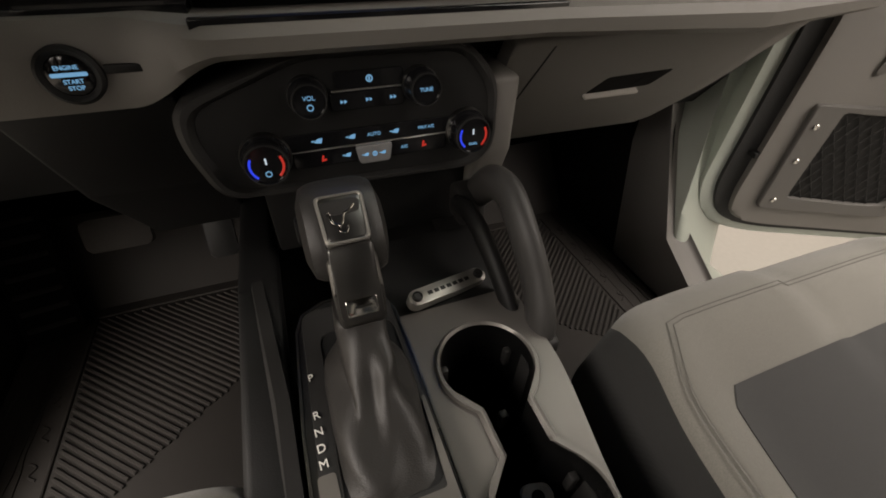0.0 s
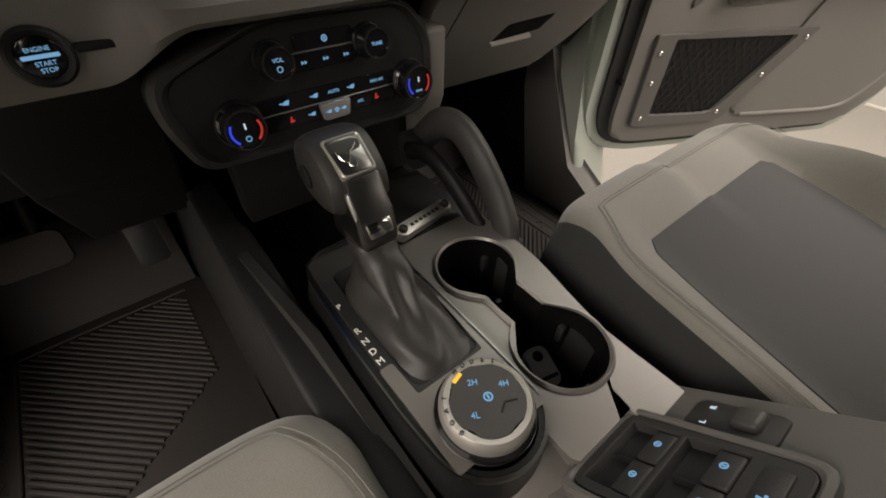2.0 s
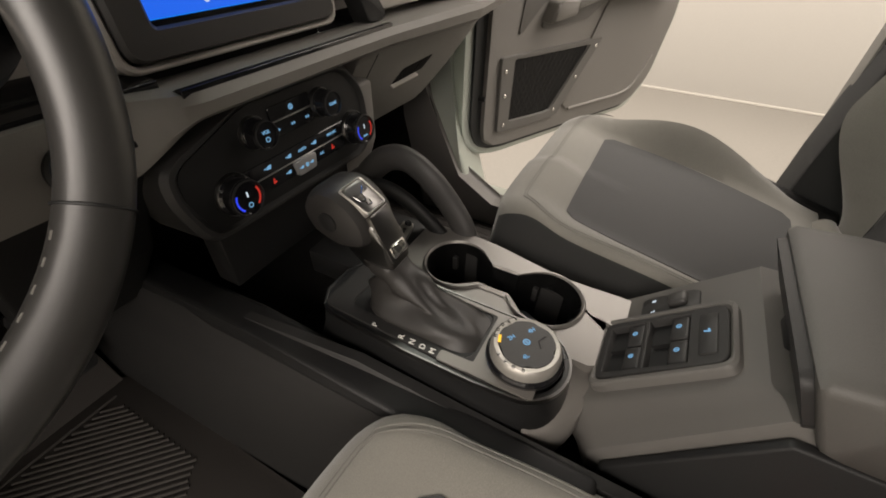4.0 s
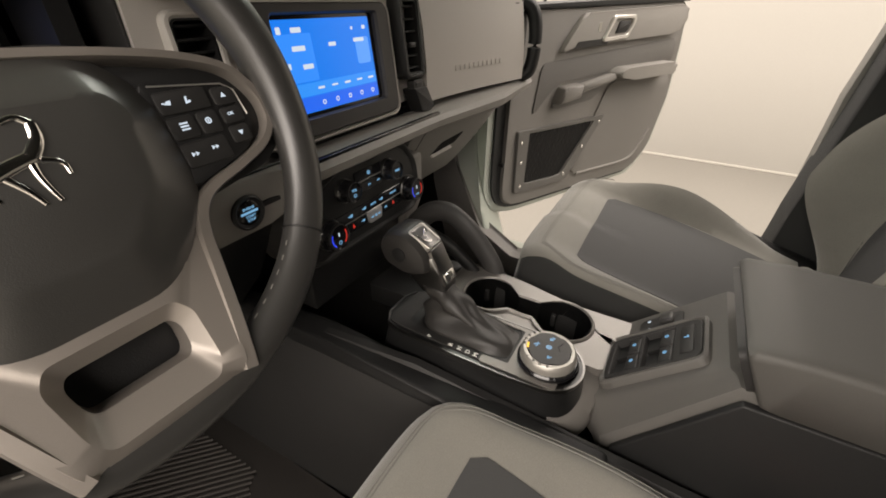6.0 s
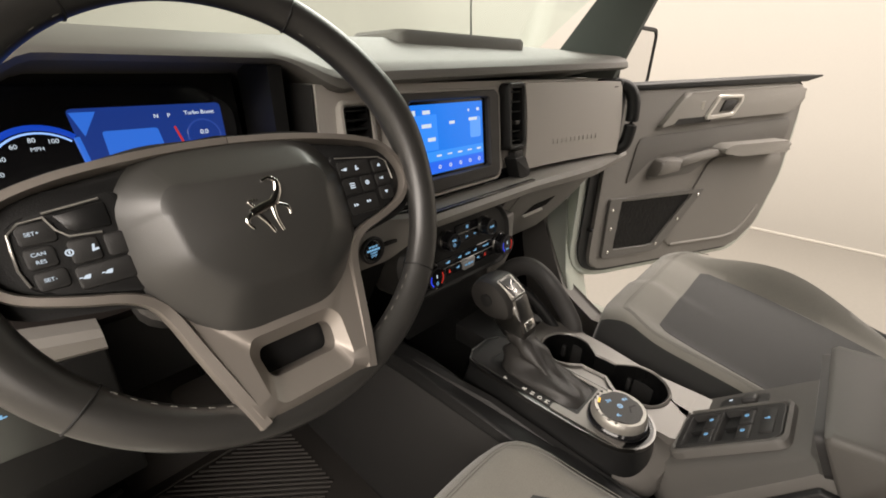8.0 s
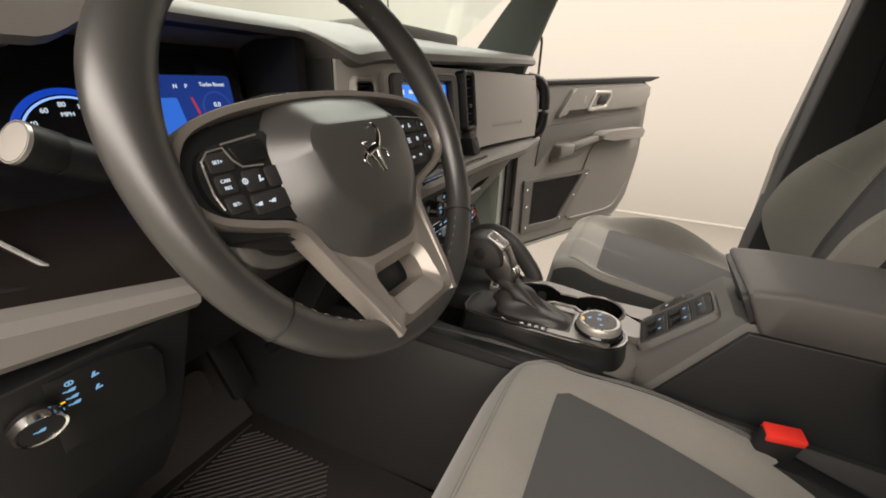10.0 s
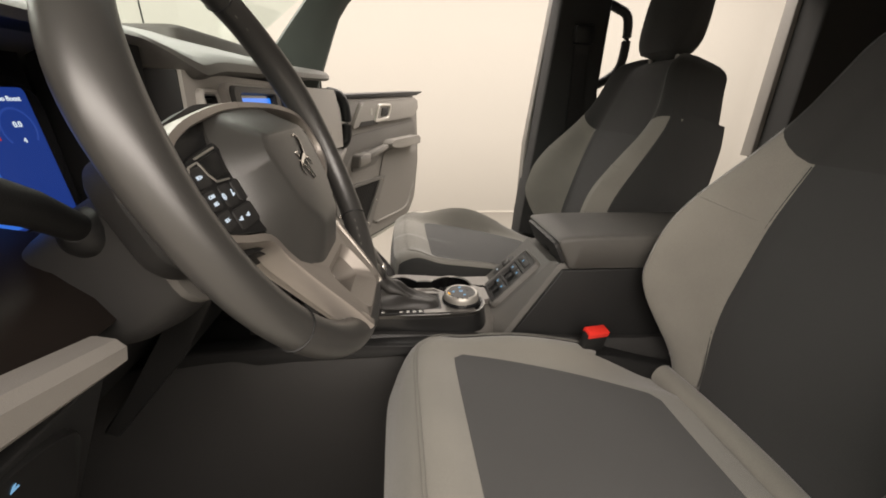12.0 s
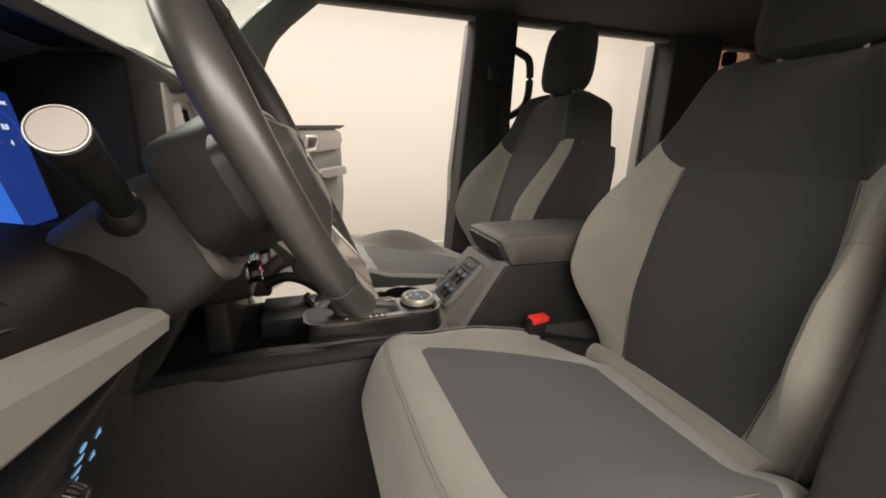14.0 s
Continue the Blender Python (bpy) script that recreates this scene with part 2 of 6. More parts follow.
def tube(pts, r, sides=12, closed=False, flat=1.0, up=(0, 0, 1), bm=None, m=None):
    """A rod along points; r a radius or one for each point; flat squeezes it along up."""
    P = [Vector(p) for p in pts]
    n, rings = len(P), []
    for i, p in enumerate(P):
        d = (P[(i + 1) % n] - P[i - 1]) if closed else (P[min(i + 1, n - 1)] - P[max(i - 1, 0)])
        d.normalize()
        s = d.cross(Vector(up))
        if s.length < 1e-4:
            s = d.cross(Vector((1, 0, 0)))
        s.normalize()
        u = s.cross(d)
        q = r[i] if isinstance(r, (list, tuple)) else r
        rings.append([p + s * q * math.cos(2 * math.pi * k / sides) + u * q * flat * math.sin(2 * math.pi * k / sides) for k in range(sides)])
    return loft(rings, closed, True, bm, m)


def lathe(profile, n=40, m=None, bm=None):
    """Turned about z: rows of radius and height."""
    return loft([[(r * math.cos(2 * math.pi * k / n), r * math.sin(2 * math.pi * k / n), z) for k in range(n)] for r, z in profile], False, True, bm, m)


def along(profile, x0, x1, bev=0.0, m=None, bm=None):
    """A yz outline drawn out along x."""
    own, n = B(), len(profile)
    add(own, [(x, y, z) for x in (x0, x1) for y, z in profile], [tuple(range(n)), tuple(reversed(range(n, 2 * n)))] + [(i, (i + 1) % n, n + (i + 1) % n, n + i) for i in range(n)])
    if bev:
        bmesh.ops.bevel(own, geom=own.edges[:], offset=bev, segments=3, affect="EDGES", profile=0.5)
    return merge(bm, own, m)


def text(words, size, m, mat, parent, name="lettering", depth=0.0004):
    c = bpy.data.curves.new(name, "FONT")
    c.body, c.size, c.align_x, c.align_y, c.extrude = words, 0.82 * size, "CENTER", "CENTER", depth
    tmp = bpy.data.objects.new(name, c)
    me = bpy.data.meshes.new_from_object(tmp)
    bpy.data.objects.remove(tmp)
    bpy.data.curves.remove(c)
    me.transform(m)
    me.materials.clear()
    me.materials.append(mat)
    o = new(name, me)
    o.parent = parent
    if parent.type == "EMPTY":
        o.matrix_parent_inverse = Matrix.Translation(parent.location).inverted()
    return o


def facing(origin, right, up):
    """A pose whose xy plane is spanned by right and up."""
    r, u = Vector(right).normalized(), Vector(up).normalized()
    w = r.cross(u).normalized()
    u = w.cross(r)
    return Matrix.Translation(origin) @ Matrix((r, u, w)).transposed().to_4x4()


# ---- the studio ----
X0, X1, Y0, Y1, ZC = -6.0, 4.45, -6.0, 7.1, 3.6
tagged(part("ground", box(X0 - 0.2, X1 + 0.2, Y0 - 0.2, Y1 + 0.2, -0.2, 0, 0), M_GROUND), "smooth warm grey studio floor", "floor", kind="structure")
for side, px, py in (("east", 1, 0), ("west", -1, 0), ("north", 0, 1), ("south", 0, -1)):
    if px:
        xa, xb = (X1, X1 + 0.2) if px > 0 else (X0 - 0.2, X0)
        wall = box(xa, xb, Y0, Y1, 0, ZC, 0)
    else:
        ya, yb = (Y1, Y1 + 0.2) if py > 0 else (Y0 - 0.2, Y0)
        wall = box(X0, X1, ya, yb, 0, ZC, 0)
    tagged(part("wall_" + side, wall, M_WALL), "plain cream studio wall", "wall", kind="structure")
# rounded corners between the walls
for cx, cy, a0 in ((X1, Y1, 0), (X0, Y1, 90), (X0, Y0, 180), (X1, Y0, 270)):
    ox, oy = cx - math.copysign(1.6, cx), cy - math.copysign(1.6, cy)
    arc = [(ox + 1.6 * math.cos(radians(a0 + 7.5 * i)), oy + 1.6 * math.sin(radians(a0 + 7.5 * i))) for i in range(13)]
    tagged(part("wall_corner", prism([(cx, cy)] + arc, 0, ZC), M_WALL, None, "", 60), "rounded cream corner of the studio wall", "wall", kind="structure")
tagged(part("ceiling", box(X0 - 0.2, X1 + 0.2, Y0 - 0.2, Y1 + 0.2, ZC, ZC + 0.2, 0), M_WALL), "plain cream studio ceiling", "ceiling", kind="structure")
tagged(part("baseboard", box(X1 - 0.012, X1, Y0, Y1, 0.0, 0.022, 0.003), M_TRIM_WHITE), "low white skirting along the cream wall", "baseboard", kind="structure")


# ---- vehicle shell ----
def shell(name, bm, mat, label, category, angle=38):
    return tagged(part(name, bm, mat, None, "", angle), label, category, kind="structure")


FLOOR = 0.60
shell("cabin_floor", box(-0.72, 0.72, -2.1, 1.02, FLOOR - 0.06, FLOOR, 0.003), M_CARPET, "black carpeted cabin floor", "floor")
shell("toe_board", along([(0.98, FLOOR), (1.12, 0.95), (1.15, 1.40), (1.19, 1.40), (1.16, 0.94), (1.02, FLOOR - 0.03)], -0.72, 0.72), M_CARPET, "black carpeted toe board below the dashboard", "bulkhead")
for s in (1, -1):
    shell("door_sill", box(0.70 * s if s > 0 else -0.83, 0.83 if s > 0 else -0.70, -1.25, 0.50, 0.46, 0.655, 0.02, 3), M_PAINT, "sage grey painted door sill", "sill")
    shell("sill_trim", along([(-1.2, FLOOR), (-1.2, 0.668), (0.40, 0.668), (0.52, 0.74), (0.62, 0.95), (0.655, 1.10), (0.72, 1.10), (0.70, 0.9), (0.64, FLOOR)], 0.665 * s, 0.735 * s, 0.012), M_DASH, "grey plastic sill and kick panel trim", "sill trim")
    shell("hinge_pillar", along([(0.47, 0.64), (0.53, 0.80), (0.58, 1.0), (0.60, 1.5), (0.85, 1.5), (0.85, 0.46), (0.48, 0.46)], 0.70 * s, 0.83 * s, 0.02), M_PAINT, "sage grey painted hinge pillar of the doorway", "pillar")
    # windscreen pillar with its dark inner trim
    rings = []
    for k in range(11):
        f = k / 10
        z = 1.44 + 0.43 * f
        back_y = 0.488 - 0.172 * f - 0.13 * sstep(0.45, 1.0, f) * f
        a, b = Vector((0.712 * s, back_y, z)), Vector(((0.655 - 0.02 * f) * s, back_y + max(0.11, 0.20 - 0.17 * f), z))
        n = Vector((0.026 * s, 0.012, 0))
        rings.append([tuple(p) for p in (a - n * 0.7, a - n * 0.2 + (a - b) * 0.05, a + n, a.lerp(b, 0.5) + n * 1.3, b + n, b - n * 0.4, b - n, a.lerp(b, 0.55) - n * 1.25, a.lerp(b, 0.25) - n)])
    shell("windscreen_pillar", loft(rings), material("pillar_trim", (0.075, 0.085, 0.078), 0.7, 0, 0.06, 1200, 0.3, 5), "dark green grey windscreen pillar trim", "pillar")
    shell("roof_rail", box(0.66 * s if s > 0 else -0.76, 0.76 if s > 0 else -0.66, -2.15, 0.30, 1.832, 1.90, 0.012), M_HEADLINER, "black roof rail above the doorways", "roof rail")
    shell("rail_seal", box(0.695 * s - 0.018, 0.695 * s + 0.018, -2.1, 0.24, 1.820, 1.834, 0.005), M_DASH, "grey rubber seal under the roof rail", "seal")
    # middle pillar
    shell("middle_pillar", along([(-0.265, 1.00), (-0.235, 0.64), (-0.66, 0.64), (-0.58, 1.05), (-0.505, 1.33), (-0.50, 1.45), (-0.52, 1.86), (-0.345, 1.86)], 0.66 * s, 0.77 * s, 0.012), M_HEADLINER, "black middle pillar between the doorways", "pillar")
    shell("pillar_seal", along([(-0.272, 0.92), (-0.280, 1.26), (-0.342, 1.825), (-0.370, 1.825), (-0.308, 1.26), (-0.300, 0.92)], 0.745 * s, 0.79 * s, 0.004), M_DOOR, "grey rubber seal along the pillar edge", "seal")
    # rear pillar
    shell("rear_pillar", along([(-1.265, 1.22), (-1.290, 1.86), (-1.575, 1.86), (-1.52, 1.25), (-1.60, 0.9), (-1.60, 0.5), (-1.20, 0.5)], 0.64 * s, 0.78 * s, 0.012), M_HEADLINER, "black rear pillar", "pillar")
    shell("pillar_seal", along([(-1.245, 1.22), (-1.270, 1.825), (-1.300, 1.825), (-1.275, 1.22)], 0.745 * s, 0.80 * s, 0.004), M_DOOR, "grey rubber seal along the pillar edge", "seal")
    shell("rear_quarter", box(0.68 * s if s > 0 else -0.80, 0.80 if s > 0 else -0.68, -2.3, -1.40, 0.5, 1.30, 0.02), M_HEADLINER, "black lined rear quarter panel", "panel")
    shell("rear_window_post", along([(-1.98, 1.28), (-1.92, 1.86), (-2.3, 1.86), (-2.3, 1.28)], 0.66 * s, 0.78 * s, 0.01), M_HEADLINER, "black tailgate pillar", "pillar")
    shell("rear_side_window", along([(-1.39, 1.29), (-1.43, 1.85), (-1.93, 1.85), (-1.985, 1.29)], 0.735 * s, 0.741 * s), M_REARGLASS, "tinted rear side window", "window")
for s in (1, -1):
    shell("kick_panel", along([(0.42, FLOOR), (0.55, 0.78), (0.64, 1.0), (0.66, 1.22), (1.16, 1.30), (1.16, 0.50), (0.42, 0.50)], 0.685 * s, 0.715 * s, 0.004), M_CARPET, "black carpeted kick panel of the footwell", "panel")
shell("roof", box(-0.70, 0.70, -2.3, 0.34, 1.845, 1.90, 0.01), M_HEADLINER, "black roof lining", "roof")
shell("windscreen_header", along([(0.36, 1.82), (0.24, 1.82), (0.20, 1.845), (0.30, 1.90), (0.40, 1.89)], -0.70, 0.70, 0.006), M_HEADLINER, "black windscreen header", "header")
shell("tailgate", box(-0.78, 0.78, -2.36, -2.30, 0.5, 1.90, 0.01), M_HEADLINER, "black lined tailgate", "tailgate")
shell("windscreen", loft([[(x, 0.86, 1.44), (x, 0.33, 1.865), (x, 0.334, 1.869), (x, 0.864, 1.444)] for x in (-0.745, 0.745)]), M_WINDSCREEN, "green tinted windscreen", "window")
shell("bonnet", along([(0.86, 1.30), (0.90, 1.39), (1.9, 1.36), (2.15, 1.28), (2.15, 0.55), (1.20, 0.55), (1.20, 1.30)], -0.80, 0.80, 0.03), M_PAINT, "sage grey painted bonnet and nose", "bonnet")


# ---- seats ----
def patch(surf, t0, t1, s0, s1, off, nt=24, ns=20, thick=0.005):
    """A cloth panel that lies on a surface, between two sides that may change along it."""
    rows = []
    for i in range(nt + 1):
        t = t0 + (t1 - t0) * i / nt
        a, b = s0(t), s1(t)
        rows.append([(a + (b - a) * j / ns, t) for j in range(ns + 1)])
    bm = B()
    lay = []
    for o in (off, off - thick):
        lay.append([[bm.verts.new(surf(s, t, o)) for s, t in r] for r in rows])
    for k, L in enumerate(lay):
        for i in range(nt):
            for j in range(ns):
                bm.faces.new((L[i][j], L[i][j + 1], L[i + 1][j + 1], L[i + 1][j]))
    edge = [(0, j) for j in range(ns)] + [(i, ns) for i in range(nt)] + [(nt, j) for j in range(ns, 0, -1)] + [(i, 0) for i in range(nt, 0, -1)]
    for k in range(len(edge)):
        (i, j), (p, q) = edge[k], edge[(k + 1) % len(edge)]
        bm.faces.new((lay[0][i][j], lay[0][p][q], lay[1][p][q], lay[1][i][j]))
    return bm


def corner_cut(t0, t1, r, w):
    """How far the side of a panel draws in near its ends, which rounds the corners."""
    def f(t):
        d = min(t - t0, t1 - t)
        return 0 if d >= r else w * (1 - math.sqrt(max(0, 1 - ((r - d) / r) ** 2)))
    return f


LEAN_BACK = radians(16)
AX, NV = Vector((0, -math.sin(LEAN_BACK), math.cos(LEAN_BACK))), Vector((0, math.cos(LEAN_BACK), math.sin(LEAN_BACK)))


def seat(name, cx, dz, inner, label):
    """A front seat. inner: +1 or -1, the side on which the console lies."""
    e = thing(name, (cx, -0.1, FLOOR), label, "car seat", "front seats")

    def cush(s, t, off=0.0):
        hw = 0.250 + 0.022 * math.sin(math.pi * t) - 0.020 * t
        y = -0.315 + 0.555 * t * (1 - (0.075 if inner > 0 else 0.045) * abs(s) ** 6)
        z = 0.888 + 0.098 * t + 0.012 * math.sin(math.pi * t) + dz + 0.016 * math.exp(-((t - 0.89) / 0.08) ** 2)
        b = (sstep(0.58, 0.86, abs(s)) if inner > 0 or s < 0 else sstep(0.63, 0.82, s)) * (0.060 * (1 - sstep(0.50, 1.0, t)) + 0.006)
        if inner > 0:
            b *= 0.45 if s < 0 else 0.40
            if s > 0.5:
                z -= 0.045 * (1 - sstep(0.0, 0.34, t)) * sstep(0.5, 0.85, s)
        else:
            b *= 0.15 + 0.90 * sstep(0.02, 0.50, t) if s > 0 else 0.45
        z += b - 0.010 * (1 - s * s) * (1 - t)
        z += 0.010 * sstep(0.55, 0.95, t) if inner < 0 and s < 0 else 0
        z -= (0.045 if inner > 0 else 0.016) * max(0, (t - 0.80) / 0.20) ** 2.2
        z -= (0.012 if s * inner > 0 and inner < 0 else 0.034) * max(0, (abs(s) - 0.74) / 0.26) ** 3
        wide = (1.20 if inner > 0 else 1.14) if s * inner < 0 else 1.0
        return Vector((cx + hw * s * wide, y, z + off))

    rings, side, ns = [], [], 40
    for i in range(47):
        t = i / 46
        t0 = 0.90 if inner > 0 else 0.965
        f = 1.0 if t < t0 else max(0.0, 1 - ((t - t0) / (1 - t0)) ** 3.0)
        zb = 0.80 + 0.045 * sstep(0.6, 1.0, t) + dz
        top = []
        for j in range(ns + 1):
            s = math.sin((j / ns - 0.5) * math.pi)
            p = cush(s, t)
            ed = (1 - abs(s) ** (14 if inner > 0 or s > 0 else 26)) ** 0.35
            p.z = zb + (p.z - zb) * (0.30 + 0.70 * ed) * (0.45 + 0.55 * f)
            top.append(p)
        ro, lo_x = (0.235, 0.270) if inner > 0 else (0.270, 0.235)
        rings.append(top + [Vector((cx + ro, top[-1].y - 0.004 * t, zb)), Vector((cx - lo_x, top[0].y - 0.004 * t, zb))])
        edge = (top[35:] if inner > 0 else top[5::-1])
        edge = edge + [Vector((edge[-1].x - inner * 0.004, edge[-1].y, zb - 0.02))]
        grow = [0.0, 0.0015] + [0.003] * (len(edge) - 2)
        side.append([p + Vector((inner * g, 0.4 * g * (t > 0.9), g)) for p, g in zip(edge, grow)] + [p + Vector((-inner * 0.006, 0, -0.006)) for p in reversed(edge)])
    part("cushion", loft(rings), M_CLOTH, e, "light grey woven cushion cover")
    part("cushion_side", loft(side), M_CLOTH_DARK, e, "charcoal cloth cushion side")
    cut = corner_cut(0.10, 0.785, 0.03, 0.05)
    lo, hi = (0.64, 0.66) if inner < 0 else (0.90, 0.70)
    part("cushion_insert", patch(cush, 0.10, 0.785, lambda t: -lo + cut(t) + (0.04 if inner > 0 else -0.12) * (1 - t), lambda t: hi - cut(t) - (0.27 if inner > 0 else 0.04) * (1 - t) ** 1.3, 0.0015), M_CLOTH_MID, e, "smooth mid grey insert")
    # stitched seams
    for k in (0.0, 0.022):
        rim = [cush(-0.84 - k, 0.20 + 0.58 * i / 20, 0.0006) for i in range(21)] + [cush(-0.84 - k + 0.10 * (i / 6) ** 2, 0.78 + 0.12 * i / 6 + k * 0.4, 0.0006) for i in range(1, 7)] + [cush(-0.74 + 1.48 * i / 20, 0.905 + k * 0.4, 0.0006) for i in range(1, 20)] + [cush(0.84 + k - 0.10 * ((6 - i) / 6) ** 2, 0.90 - 0.12 * i / 6 + k * 0.4, 0.0006) for i in range(0, 6)] + ([cush(0.84 + k, 0.78 - 0.58 * i / 20, 0.0006) for i in range(21)] if inner > 0 else [])
        part("seam", tube(rim, 0.0006, 6), M_THREAD, e)
    for s in (1, -1):
        prof = [(-0.36, 0.70 + dz), (-0.36, 0.890 + dz), (-0.20, 0.930 + dz), (0.00, 0.953 + dz), (0.14, 0.966 + dz), (0.180, 0.955 + dz), (0.198, 0.925 + dz), (0.200, 0.80 + dz), (0.12, 0.72 + dz)]
        x0 = cx + s * (0.200 if s == inner else 0.232)
        part("side_panel", along(prof, x0, x0 + s * 0.038, 0.014), M_BLACK, e, "dark side panel of the seat base")
    part("seat_base", box(cx - 0.22, cx + 0.22, -0.33, 0.14, FLOOR + 0.06, 0.82 + dz, 0.02), M_BLACK, e)
    for s in (1, -1):
        part("seat_rail", box(cx + s * 0.19 - 0.025, cx + s * 0.19 + 0.025, -0.40, 0.20, FLOOR, FLOOR + 0.07, 0.006), M_BLACK, e)

    O = Vector((cx, -0.345, 0.865 + dz))
    L = 0.714 if inner > 0 else 0.702

    def width(t):
        return 0.225 + 0.045 * sstep(0.0, 0.30, t) - 0.032 * sstep(0.45, 0.75, t) - 0.078 * sstep(0.66, 1.0, t)

    def back(s, t, off=0.0):
        bol = 0.135 * sstep(0.0, 0.30, t) * (1 - 0.85 * sstep(0.36, 0.80, t)) + 0.012
        d = bol * sstep(0.58, 0.87, abs(s)) - 0.010 * (1 - sstep(0.0, 0.25, t))
        d -= (0.03 + 0.60 * bol) * max(0, (abs(s) - 0.86) / 0.14) ** 2
        d -= 0.05 * max(0, (t - 0.88) / 0.12) ** 2.2
        d += 0.012 * math.sin(math.pi * t) * (1 - s * s)
        d -= 0.005 * math.exp(-((abs(s) - 0.66) / 0.03) ** 2) * (1 - sstep(0.66, 0.72, t))
        return O + Vector((width(t) * s, 0, 0)) + AX * (L * t) + NV * (d + off)

    def split(q):
        """Where the light lower cover meets the dark shoulders; it climbs towards the sides."""
        return 0.655 + 0.085 * sstep(0.62, 1.0, abs(q))

    def ring(f, upper):
        row, cols = [], [math.sin((j / ns - 0.5) * math.pi) for j in range(ns + 1)]
        for q in cols + [0.96, 0.5, 0.0, -0.5, -0.96]:
            t = split(q) + (1 - split(q)) * f if upper else split(q) * f
            front = len(row) <= ns
            th = 0.075 + 0.060 * sstep(0.05, 0.6, t)
            p = back(q, t) if front else O + Vector((width(t) * q * 0.97, 0, 0)) + AX * (L * t) - NV * th
            if t > 0.93:
                g = math.sqrt(max(0.0, 1 - ((t - 0.93) / 0.07) ** 2))
                mid = O + AX * (L * t) - NV * (th * 0.45)
                p = mid + (p - mid) * (0.35 + 0.65 * g)
            row.append(p)
        return row

    part("backrest", loft([ring(i / 34, False) for i in range(35)], False, False), M_CLOTH, e, "light grey woven backrest cover")
    part("shoulder_cover", loft([ring(i / 22, True) for i in range(23)]), M_CLOTH_DARK, e, "charcoal cloth shoulder cover")
    c1 = corner_cut(0.03, 0.654, 0.05, 0.02)
    # same cloth as the cushion insert; the backrest's shade is in its colour
    part("backrest_insert", patch(back, 0.03, 0.6565, lambda t: -0.615 + (c1(t) if t < 0.3 else 0) + 0.01 * t, lambda t: 0.615 - (c1(t) if t < 0.3 else 0) - 0.01 * t, 0.0012), M_CLOTH_MID_SHADED, e, "smooth mid grey insert, its shade in the colour")
    for k in (1, -1):
        rim = [back((0.628 - 0.01 * t) * k, t, 0.0003) for t in [0.04 + 0.61 * i / 20 for i in range(21)]]
        part("seam", tube(rim, 0.0010, 6), M_CLOTH_DARK, e)
        rim = [back(k * (0.66 + 0.26 * i / 10), 0.50 + 0.02 * i / 10, 0.0002) for i in range(11)]
        part("seam", tube(rim, 0.0012, 6), M_CLOTH, e)
    # dark wing on the console side, a light one outside
    for s in (1, -1):
        rings = []
        for i in range(20):
            t = 0.02 + (0.745 if s == inner else 0.67) * i / 19
            fr = back(s * 0.955, t, -0.001)
            bk = O + Vector((width(t) * s * 0.985, 0, 0)) + AX * (L * t) - NV * (0.075 + 0.060 * sstep(0.05, 0.6, t) + 0.006)
            o1 = Vector((s * (0.014 * (1 - 0.5 * sstep(0.68, 0.765, t))), 0, 0))
            rings.append([fr - o1 * 1.5, fr + o1 * 0.45, fr.lerp(bk, 0.15) + o1 * 0.9, fr.lerp(bk, 0.4) + o1 * 1.1, fr.lerp(bk, 0.8) + o1, bk + o1 * 0.5, bk - o1])
        part("backrest_wing", loft(rings), M_CLOTH_DARK if s == inner else M_CLOTH, e, "charcoal cloth wing" if s == inner else "light grey cloth wing", 50)
    roll = [O + Vector((x, 0, 0)) + AX * 0.006 + NV * (0.004 + 0.02 * (abs(x) / 0.2) ** 2) for x in [-0.20 + 0.40 * i / 12 for i in range(13)]]
    part("lower_roll", tube(roll, 0.024, 14), M_CLOTH, e, "light grey lower roll of the backrest")
    if inner > 0:
        part("rail_cover", box(cx + 0.222, cx + 0.250, -0.345, -0.225, 0.842 + dz, 0.852 + dz, 0.003), M_SATIN, e, "pale seat rail cover")
    # headrest on two posts
    hc = O + AX * 0.799 + NV * (-0.012)
    m = Matrix.Translation(hc) @ Matrix.Rotation(LEAN_BACK * 0.4, 4, "X")
    rings = []
    for i in range(17):
        a = -1 + 2 * i / 16
        k = (1 - abs(a) ** 3.2) ** 0.36
        wx, wy = 0.118 * (0.35 + 0.65 * k) * (1 - 0.06 * a), 0.060 * (0.25 + 0.75 * k)
        rings.append([m @ Vector((wx * x, wy * y + 0.012 * (1 - x * x) * (-1 if y > 0 else 0.2), 0.112 * a)) for x, y in rrect(2, 2, 0.85, 6)])
    part("headrest", loft(rings), M_CLOTH_DARK, e, "charcoal cloth headrest")
    for s in (1, -1):
        a, b = O + AX * 0.63 + Vector((s * 0.065, 0, 0)) - NV * 0.05, hc + Vector((s * 0.065, 0, 0)) - AX * 0.05
        part("headrest_post", tube([a, b], 0.007, 10), M_SATIN_DARK, e, "steel headrest post")
        part("post_sleeve", lathe([(0.013, 0), (0.013, 0.012), (0.009, 0.016)], 16, Matrix.Translation(O + AX * 0.680 + Vector((s * 0.065, 0, 0)) - NV * 0.05)), M_BLACK, e)
    return e


seat("driver_seat", -0.378, 0.008, 1, "light grey cloth driver seat with mid grey inserts")
seat("passenger_seat", 0.400, 0.020, -1, "light grey cloth passenger seat with charcoal headrest")


# ---- dashboard ----
dash = thing("dashboard", (0, 0.6, 1.1), "grey moulded dashboard with screens, vents and glove box", "dashboard")


